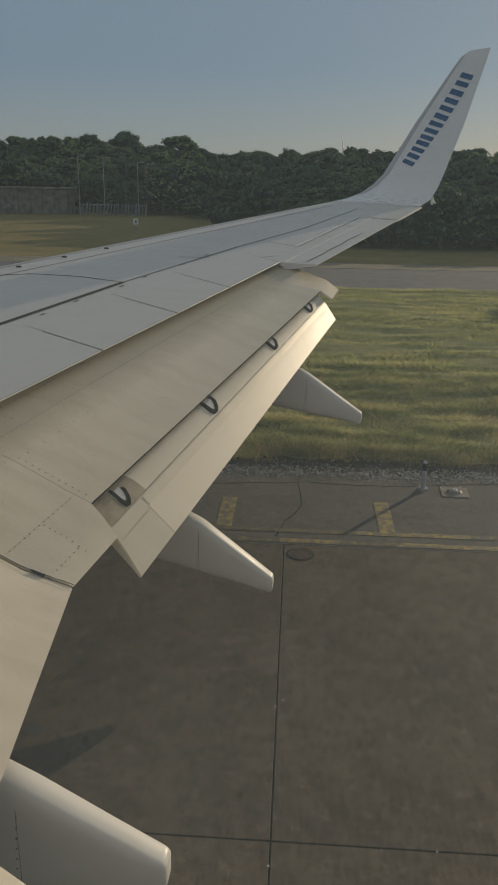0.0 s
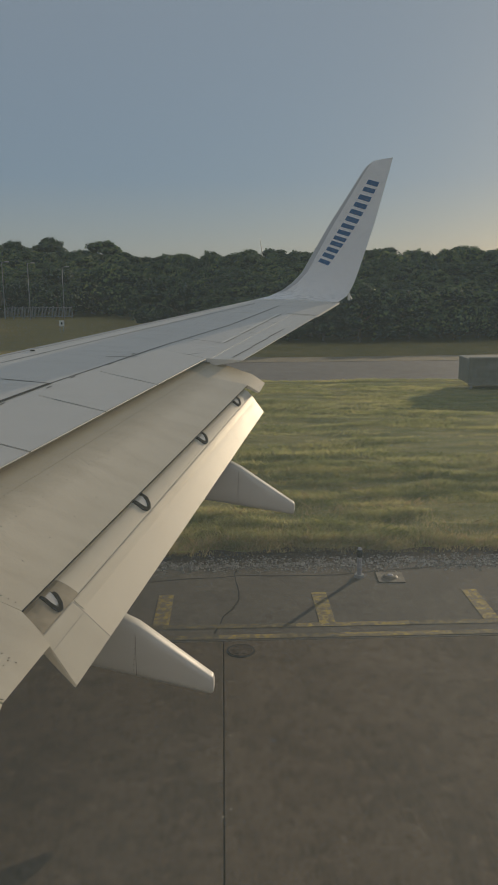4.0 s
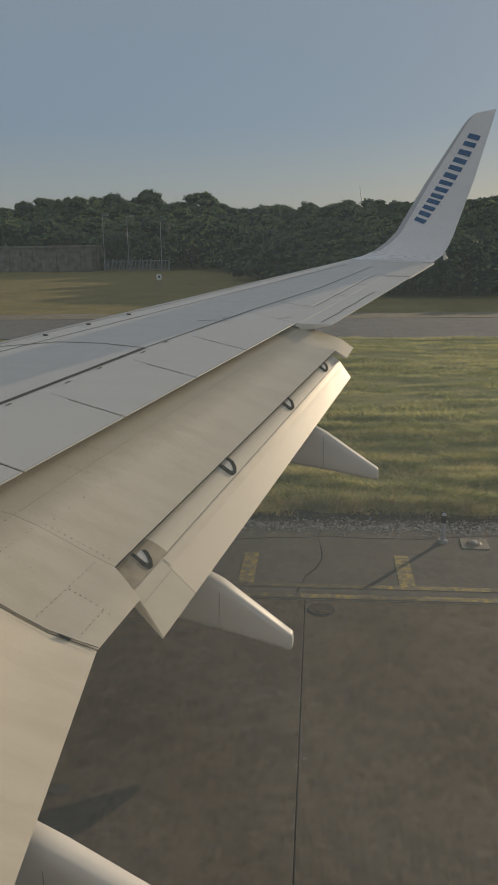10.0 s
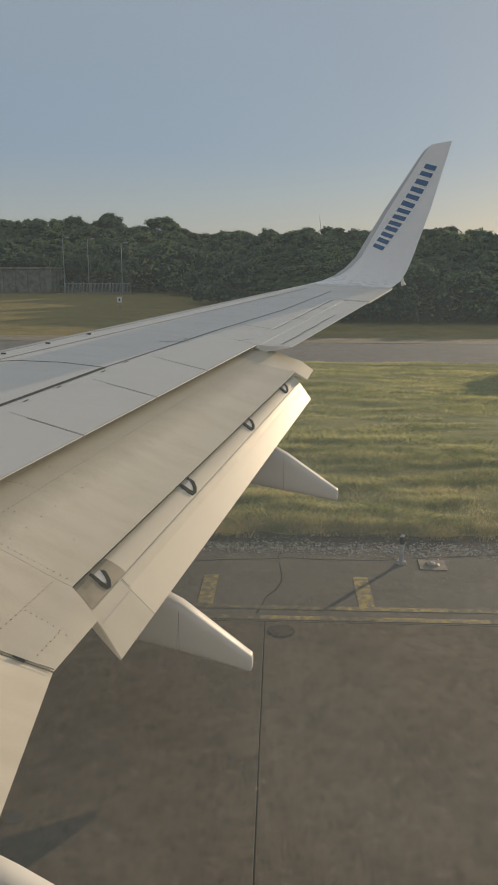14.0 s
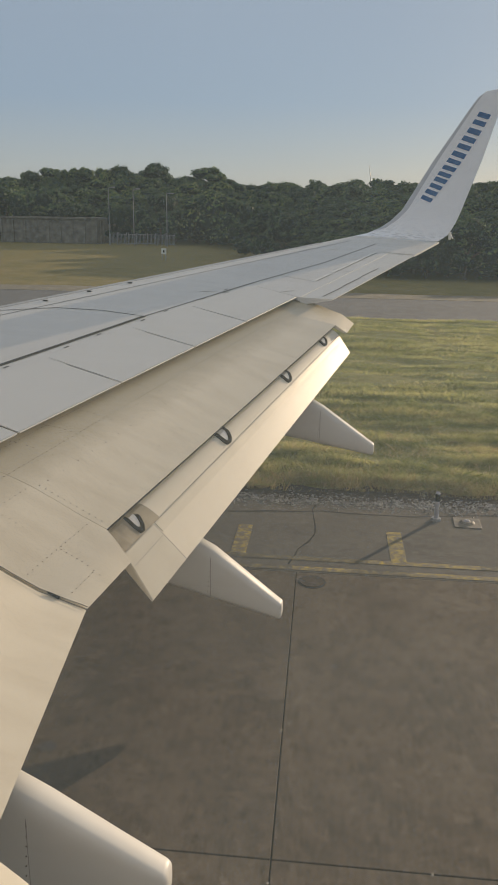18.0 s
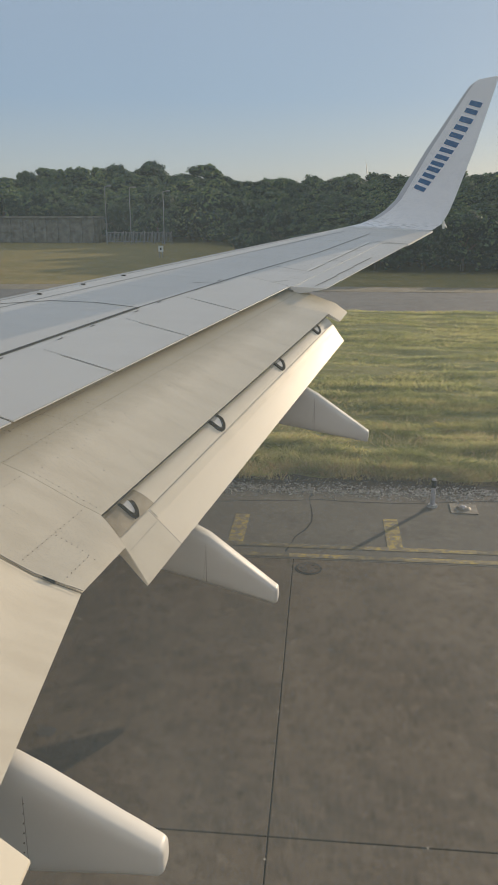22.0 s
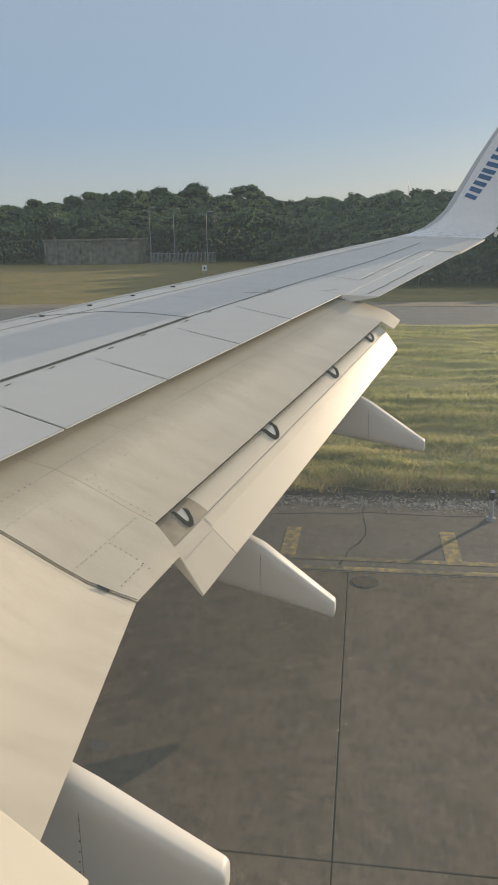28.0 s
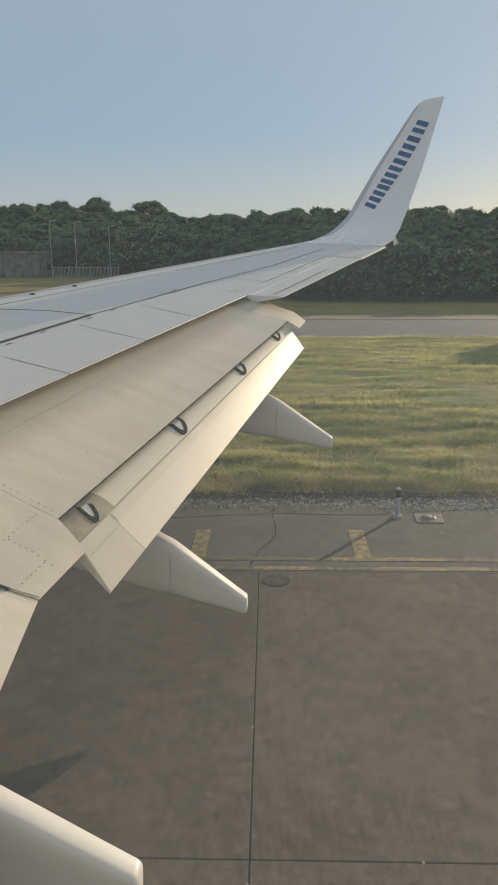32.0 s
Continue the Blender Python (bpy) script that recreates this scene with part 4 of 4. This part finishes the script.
for j in range(NY + 1):
    for i in range(NX + 1):
        x = -30 + 60 * i / NX
        v = j / NY
        y = turf_edge(x) + (turf_far(x) - turf_edge(x)) * v ** 1.3
        verts.append((x, y, turf_height(x, y)))
faces = [(j * (NX + 1) + i, j * (NX + 1) + i + 1, (j + 1) * (NX + 1) + i + 1, (j + 1) * (NX + 1) + i) for j in range(NY) for i in range(NX)]
verge = raw("verge", verts, faces, M_TURF, None, "", True)
tagged(verge, "uneven green and straw-coloured turf verge", "ground", kind="structure")


def blades(name, n, x0, x1, y0, y1, tall, wide, seed, label, power=1.0, clump=0.9, mat=M_BLADE, droop=0.85):
    r = np.random.default_rng(seed)
    y = y0 + (y1 - y0) * r.random(n) ** power
    x = x0 + (x1 - x0) * r.random(n)
    patch = np.array([noise.noise((a * clump * 0.55, b * clump * 2.3, 4.0)) + 0.5 * noise.noise((a * 1.7, b * 3.2, 1.0)) for a, b in zip(x, y)])
    keep = r.random(n) < np.clip(0.68 + 1.2 * patch, 0.15, 1)
    x, y, patch = x[keep], y[keep], patch[keep]
    n = len(x)
    h = tall * (0.5 + 0.8 * r.random(n)) * np.clip(0.85 + 1.3 * patch, 0.3, 1.9)
    t, lean = r.random(n) * 2 * np.pi, r.normal(0, droop, (n, 2)) * h[:, None]
    w = wide * (0.6 + 0.8 * r.random(n))
    dx, dy = np.cos(t) * w, np.sin(t) * w
    z0 = np.array([turf_height(a, b) for a, b in zip(x, y)]) - 0.012
    v = np.stack([np.stack([x - dx, y - dy, z0], 1), np.stack([x + dx, y + dy, z0], 1), np.stack([x + dx * 0.55 + lean[:, 0] * 0.4, y + dy * 0.55 + lean[:, 1] * 0.4, z0 + h * 0.6], 1),
                  np.stack([x + lean[:, 0], y + lean[:, 1], z0 + h], 1), np.stack([x - dx * 0.55 + lean[:, 0] * 0.4, y - dy * 0.55 + lean[:, 1] * 0.4, z0 + h * 0.6], 1)], 1).reshape(-1, 3)
    f = np.arange(n)[:, None] * 5 + np.array([0, 1, 2, 3, 4])
    ob = raw(name, v.tolist(), f.tolist(), mat)
    return tagged(ob, label, "grass", kind="stuff")


lawns = [blades("verge_grass", 120000, -5, 6, 10.45, 15.5, 0.085, 0.0042, 11, "mixed green and straw grass on the verge", 1.25),
         blades("verge_straw", 26000, -5, 6, 10.4, 15.5, 0.10, 0.0035, 14, "dry straw stalks standing in the verge", 1.6, 1.3, M_STRAW, 0.6),
         blades("edge_grass", 9000, -5, 6, 10.28, 10.8, 0.125, 0.0042, 12, "tall brown dry grass along the asphalt edge", 1.0, 0.9, M_STRAW, 0.5),
         blades("field_grass", 150000, -6, 13, 15.5, 30.2, 0.07, 0.0085, 13, "mown mixed grass between the taxiways", 1.1, 0.6)]


# dark uneven strip where the turf breaks off, and gravel along the edge of the asphalt
verts, faces = [], []
for i in range(241):
    x = -6 + 13 * i / 240
    e = turf_edge(x)
    for y in (e - 0.16 - 0.05 * noise.noise((x * 3, 1, 0)), e + 0.06, e + 0.2, e + 0.36 + 0.14 * noise.noise((x * 1.6, 5, 0))):
        verts.append((x, y, max(turf_height(x, y), -0.012) + 0.012 + 0.012 * noise.noise((x * 6, y * 6, 2))))
faces = [(4 * i + k, 4 * i + 4 + k, 4 * i + 5 + k, 4 * i + 1 + k) for i in range(240) for k in range(3)]
soil = tagged(raw("dark_rim_strip", verts, faces, M_TURFRIM, None, "", True), "dark uneven strip along the broken turf edge", "soil", kind="structure")
verts, faces = [], []
for k in range(6500):
    x, y, s = rng.uniform(-6, 7), 9.98 + rng.normal(0, 0.13), rng.uniform(0.008, 0.027)
    n = len(verts)
    a = rng.random() * 6.28
    c, d = math.cos(a) * s, math.sin(a) * s
    z = max(turf_height(x, y), -0.004)
    verts += [(x + c, y + d, z), (x - d * 0.8, y + c * 0.8, z), (x - c, y - d, z), (x + d * 0.8, y - c * 0.8, z), (x + c * 0.3, y + d * 0.3, z + s * rng.uniform(0.6, 1.1))]
    faces += [(n, n + 1, n + 4), (n + 1, n + 2, n + 4), (n + 2, n + 3, n + 4), (n + 3, n, n + 4)]
gravel = tagged(raw("gravel", verts, faces, M_PEBBLE), "loose gravel along the asphalt edge", "gravel", kind="stuff")


for ob in (shoulder, far_taxiway, pale_strip, pavement, marking, crack, chips, stains, verge, *lawns, soil, gravel):
    ob.matrix_world = TURN


# ---- woodland ----
def tree_kind(seed, h, spread, name, clumps, leaf, per, tuft=0.10):
    r = np.random.default_rng(seed)
    tree = thing(name, (0, -60, 0), "dense green broadleaf tree in a wood edge", "tree", "woodland trees")
    bm = bmesh.new()
    tube(bm, (0, 0, -0.05), (0.1, 0.05, h * 0.45), 0.03 * h, 0.018 * h, 8)
    for k in range(6):
        a = k * 1.05 + r.random()
        s = h * (0.22 + 0.05 * k)
        tube(bm, (0.05, 0.02, s), (math.cos(a) * spread * 0.55, math.sin(a) * spread * 0.55, s + h * 0.28), 0.014 * h, 0.005 * h, 6)
    part("trunk", bm, M_BARK, tree, "dark trunk with limbs")
    centres, sizes = [], []
    for k in range(clumps):
        a, b = r.random() * 2 * np.pi, r.random()
        z = h * (0.14 + 0.82 * b)
        reach = spread * (0.95 - 0.75 * max(0.0, (b - 0.45) / 0.55) ** 1.8) * (0.55 + 0.5 * r.random())
        centres.append((math.cos(a) * reach, math.sin(a) * reach, z))
        sizes.append(spread * (tuft + 0.17 * r.random()))
    c, s = np.array(centres), np.array(sizes)
    bm = bmesh.new()
    for q, z in zip(centres, sizes):
        got = bmesh.ops.create_icosphere(bm, subdivisions=2, radius=1)["verts"]
        o = Vector((r.random() * 90, r.random() * 90, 0))
        for v in got:
            k = 0.80 * z * (1 + 0.38 * noise.noise(v.co * 1.6 + o) + 0.2 * noise.noise(v.co * 4 + o))
            v.co = Vector(q) + Vector((v.co.x * k, v.co.y * k, v.co.z * k * 0.82))
            v.co.z = max(v.co.z, 0.02)
    # its dark colour is the painted shade in the crown's gaps
    part("foliage_shade_mass", bm, M_MASS, tree, "dense inner foliage coloured dark as the shade between leaves", True)
    which = np.repeat(np.arange(clumps), per)
    n = len(which)
    d = r.normal(0, 1, (n, 3))
    d /= np.linalg.norm(d, axis=1)[:, None]
    d[:, 2] = np.where(r.random(n) < 0.8, np.abs(d[:, 2]), d[:, 2])      # most leaves sit on the upper side of their clump
    p = c[which] + d * (s[which] * (0.70 + 0.5 * r.random(n)))[:, None] * np.array([1, 1, 0.8])
    face = d + np.array([0, 0, 0.25]) + 0.45 * r.normal(0, 1, (n, 3))      # leaves face outwards from their clump, more or less
    u = np.cross(face, r.normal(0, 1, (n, 3)))
    u /= np.linalg.norm(u, axis=1)[:, None] + 1e-9
    w = np.cross(face, u)
    w /= np.linalg.norm(w, axis=1)[:, None] + 1e-9
    k = (leaf * (0.5 + r.random(n)))[:, None]
    v = np.stack([p - u * k, p + w * k * 0.6, p + u * k, p - w * k * 0.6], 1).reshape(-1, 3)
    v[:, 2] = np.maximum(v[:, 2], 0.02)
    f = np.arange(n)[:, None] * 4 + np.array([0, 1, 2, 3])
    raw("crown", v.tolist(), f.tolist(), M_LEAF, tree, "uneven leafy crown")
    return tree


kinds = [tree_kind(20 + i, 7.0, 2.5 + 0.2 * (i % 3), "broadleaf_tree", 120, 0.115, 120) for i in range(5)]
shrubs = [tree_kind(40 + i, 3.0, 2.0, "woodland_shrub", 36, 0.10, 90, 0.19) for i in range(2)]
for s in shrubs:
    tagged(s, "dark green shrub at the foot of the wood", "shrub", "woodland shrubs")
r = random.Random(5)


def wood_front(x):
    """The wood's edge stands near on one side and falls back behind the shelter on the other."""
    u = max(0.0, min(1.0, (-1 - x) / 22))
    return 56.0 + 52.0 * u * u * (3 - 2 * u)


def wood_top(x, y):
    """Height of the wood's crowns: a hump, a dip and a longer rise, uneven as a real edge."""
    turn = math.degrees(math.atan2(x, y))
    high = 56 + 22 * math.exp(-((turn + 19) / 8) ** 2) + 22 / (1 + math.exp(-(turn - 1) / 2.0)) - 14 * math.exp(-((turn - 13) / 4) ** 2) - 12 * math.exp(-((turn + 7) / 3) ** 2)
    high += 7 * noise.noise((x * 0.2, y * 0.05, 0)) + 3 * noise.noise((x * 0.7, y * 0.2, 0))
    return 3.65 + high / 1357 * y


for row, (gap, grow) in enumerate(((0, 0.50), (3.0, 0.62), (6.5, 0.73), (10.5, 0.84), (15, 0.93), (20, 1.0))):
    x = -105.0 + row * 1.7
    while x < 48:
        y = wood_front(x) + gap * wood_front(x) / 55 + r.uniform(-1.2, 1.2)
        s = grow * wood_top(x, y) / 7.0 * (r.uniform(0.86, 1.10) if row == 5 else r.uniform(0.90, 1.05))
        t = copy_thing(kinds[r.randrange(5)], Matrix.Translation((x, y, -0.04)) @ Matrix.Rotation(r.uniform(0, 6.28), 4, "Z"))
        wide = r.uniform(0.8, 1.3) * (0.5 + 0.5 * grow) / grow
        t.scale = (s * wide, s * wide * r.uniform(0.9, 1.1), s)
        x += r.uniform(1.9, 2.7) * s * wide
x = -105.0
while x < 48:
    k = wood_front(x) / 55
    t = copy_thing(shrubs[r.randrange(2)], Matrix.Translation((x, wood_front(x) - 2.4 * k + r.uniform(-0.8, 0.8), -0.04)) @ Matrix.Rotation(r.uniform(0, 6.28), 4, "Z"))
    s = r.uniform(0.7, 1.2) * k
    t.scale = (s, s, s)
    x += r.uniform(2.4, 3.6) * k
# the patterns stand in the wood themselves
for i, k in enumerate(kinds + shrubs):
    k.location = (49 + 4.5 * i, 66 + (i % 2) * 3, -0.04)
# far wood closing the horizon
r2 = np.random.default_rng(3)
verts, faces = [], []
for k in range(2600):
    x, y = r2.uniform(-420, 420), r2.uniform(180, 230)
    h = 7 + 4 * noise.noise((x * 0.02, 2, 0)) + r2.uniform(-1, 2)
    for q in range(3):
        c = np.array([x + r2.normal(0, 2), y, h * r2.uniform(0.25, 1)])
        u, w = r2.normal(0, 1, 3), r2.normal(0, 1, 3)
        n = len(verts)
        verts += [tuple(c - u * 1.3), tuple(c + w * 1.3), tuple(c + u * 1.3), tuple(c - w * 1.3)]
        faces.append((n, n + 1, n + 2, n + 3))
tagged(raw("far_wood", verts, faces, M_LEAF), "distant belt of trees", "woodland", kind="stuff")


# ---- things beyond the taxiways ----
def bunker(x0, x1, y0, y1, h):
    """A low flat-roofed shelter of board-marked concrete with buttresses and plants on its roof."""
    b = thing("shelter", (x0, y0, 0), "low weathered concrete shelter with scrub on its roof", "building")
    w, d = x1 - x0, y1 - y0
    part("wall", box(bmesh.new(), (0, 0, -0.05), (w, d, h), 0.06), M_BUNKER, b, "stained concrete wall")
    part("roof", box(bmesh.new(), (-0.3, -0.3, h), (w + 0.3, d + 0.3, h + 0.25), 0.05), M_BUNKER, b, "thick flat roof slab")
    n = int(w / 1.5)
    for k in range(n + 1):
        part("buttress", box(bmesh.new(), (k * w / n - 0.12, -0.22, -0.05), (k * w / n + 0.12, 0.02, h - 0.05), 0.02), M_BUNKER, b)
    for k in range(4):
        part("buttress", box(bmesh.new(), (w - 0.02, 0.4 + k * 1.3, -0.05), (w + 0.35, 0.75 + k * 1.3, h - 0.1), 0.03), M_BUNKER, b)
    return b


bunker(-49, -36, 97.5, 105, 3.0)
for i, (x, y, s) in enumerate(((-47, 99.0, 0.6), (-44.5, 99.5, 0.5), (-40.5, 99.0, 0.65), (-38, 99.5, 0.5))):
    t = copy_thing(shrubs[i % 2], Matrix.Translation((x, y, 3.2)))
    t.scale = (s, s, s * 0.9)
    tagged(t, "grey-green scrub growing on the shelter roof", "shrub", "roof scrub")


def lamp_post(x, y, h):
    p = thing("lamp_post", (x, y, 0), "tall thin grey metal lamp post", "lamp post", "lamp posts")
    part("pole", tube(bmesh.new(), (0, 0, -0.05), (0, 0, h), 0.055, 0.035, 10), M_POST, p)
    part("arm", tube(bmesh.new(), (0, 0, h - 0.05), (0.5, 0, h + 0.05), 0.035, 0.03, 8), M_POST, p)
    part("lamp_head", box(bmesh.new(), (0.35, -0.12, h - 0.02), (0.85, 0.12, h + 0.1), 0.03), M_POST, p)
    return p


for x, y, h in ((-33.2, 94.5, 6.8), (-29.6, 93.0, 6.6), (-26.0, 95, 6.2)):
    lamp_post(x, y, h)

# chain-link gate panels beside the shelter
for k in range(7):
    f = thing("fence", (-34.0 + k * 1.25, 96.5, 0), "grey metal fence panel with close bars", "fence", "fence panels")
    for z in (0.15, 1.25):
        part("rail", box(bmesh.new(), (0, -0.03, z), (1.1, 0.03, z + 0.07)), M_POST, f)
    for q in range(2):
        part("post", box(bmesh.new(), (q * 1.05, -0.04, -0.05), (q * 1.05 + 0.07, 0.04, 1.5), 0.01), M_POST, f)
    for q in range(5):
        part("bar", box(bmesh.new(), (0.18 + q * 0.18, -0.015, 0.15), (0.23 + q * 0.18, 0.015, 1.3)), M_POST, f)


# a long low steel container on short legs in the far grass
def container(x, y):
    c = thing("container", (x, y, 0), "long low grey-brown steel container on short legs", "container")
    bm = bmesh.new()
    n = 44
    prof = []
    for k in range(n + 1):
        xx = 5.2 * k / n
        prof.append((xx, 0.03 if (k // 2) % 2 else 0.0))
    rings = [[Vector((px_, o, z)) for px_, o in prof] for z in (0.28, 1.12)]
    loft(bm, rings, False, False)
    part("corrugated_side", bm, M_CONTAINER, c, "corrugated steel side")
    part("body", box(bmesh.new(), (0, 0.05, 0.27), (5.2, 1.6, 1.13), 0.02), M_CONTAINER, c)
    for z in (0.22, 1.12):
        part("rail", box(bmesh.new(), (-0.03, -0.04, z), (5.23, 0.06, z + 0.08), 0.01), M_CONTAINER, c)
    for k in range(5):
        part("leg", box(bmesh.new(), (0.05 + k * 1.25, 0.0, -0.04), (0.13 + k * 1.25, 0.08, 0.25)), M_POST, c)
    return c


container(6.6, 27.0)


def marker_post(x, y):
    p = thing("marker_post", (x, y, 0), "short grey marker post with a dark band", "marker post", "marker posts")
    part("base", tube(bmesh.new(), (0, 0, -0.01), (0, 0, 0.03), 0.07, 0.06, 14), M_POST, p)
    part("post", tube(bmesh.new(), (0, 0, 0.03), (0, 0, 0.36), 0.03, 0.03, 14), M_TUBE, p, "grey plastic tube", True)
    part("band", tube(bmesh.new(), (0, 0, 0.26), (0, 0, 0.36), 0.0315, 0.0315, 14), M_GAP, p, "dark band", True)
    part("cap", tube(bmesh.new(), (0, 0, 0.36), (0, 0, 0.385), 0.032, 0.02, 14), M_TUBE, p, "", True)
    return p


marker_post(0.92, 9.53)


def ground_light(x, y):
    """A flush taxiway light on its square cover plate."""
    p = thing("ground_light", (x, y, 0), "flush ground light on a square rusty steel plate", "ground light")
    part("plate", box(bmesh.new(), (-0.17, -0.17, -0.01), (0.17, 0.17, 0.006), 0.004), M_COVE, p, "square steel cover plate")
    part("housing", tube(bmesh.new(), (0, 0, 0.006), (0, 0, 0.03), 0.1, 0.07, 18), M_COVE, p, "round rusty housing", True)
    part("lens", tube(bmesh.new(), (0, 0, 0.03), (0, 0, 0.042), 0.04, 0.025, 14), M_TUBE, p, "pale lens", True)
    return p


ground_light(1.31, 9.5)


def drain_cover(x, y):
    """A round iron cover in its ring, let into the concrete near the edge."""
    p = thing("drain_cover", (x, y, 0), "round dark iron drain cover set in the concrete", "drain cover")
    part("ring", tube(bmesh.new(), (0, 0, -0.004), (0, 0, 0.004), 0.15, 0.147, 28), M_GAP, p, "dark iron ring")
    part("cover", tube(bmesh.new(), (0, 0, 0.004), (0, 0, 0.009), 0.125, 0.122, 24), M_IRON, p, "rusty round cover")
    for k in range(6):
        t = k * math.pi / 3
        c = (0.08 * math.cos(t), 0.08 * math.sin(t))
        part("slot", box(bmesh.new(), (c[0] - 0.018, c[1] - 0.008, 0.008), (c[0] + 0.018, c[1] + 0.008, 0.011)), M_GAP, p, "dark slot")
    return p


drain_cover(-0.51, 7.45)

# small white sign on two legs in the far grass
sign = thing("sign", (-18.6, 66.0, 0), "small white square sign on two short legs in the grass", "sign")
part("board", box(bmesh.new(), (0, -0.02, 0.45), (0.44, 0.02, 0.95), 0.01), M_WHITE, sign, "plain white board")
part("mark", box(bmesh.new(), (0.15, -0.026, 0.6), (0.29, -0.021, 0.8)), M_GAP, sign, "dark bar on the board")
for q in (0.05, 0.34):
    part("leg", box(bmesh.new(), (q, -0.02, -0.05), (q + 0.05, 0.02, 0.47)), M_POST, sign)

# far wind turbine above the wood
wt = thing("wind_turbine", (-14, 900, 0), "small white wind turbine far beyond the wood", "wind turbine")
part("tower", tube(bmesh.new(), (0, 0, -0.1), (0, 0, 42), 1.1, 0.6, 12), M_WHITE, wt)
part("hub", tube(bmesh.new(), (0, -2, 42), (0, 2, 42), 1.0, 0.9, 12), M_WHITE, wt)
for k in range(3):
    a = radians(100 + 120 * k)
    part("blade", tube(bmesh.new(), (0, -1.6, 42), (math.cos(a) * 17, -1.6, 42 + math.sin(a) * 17), 0.8, 0.15, 8), M_WHITE, wt)
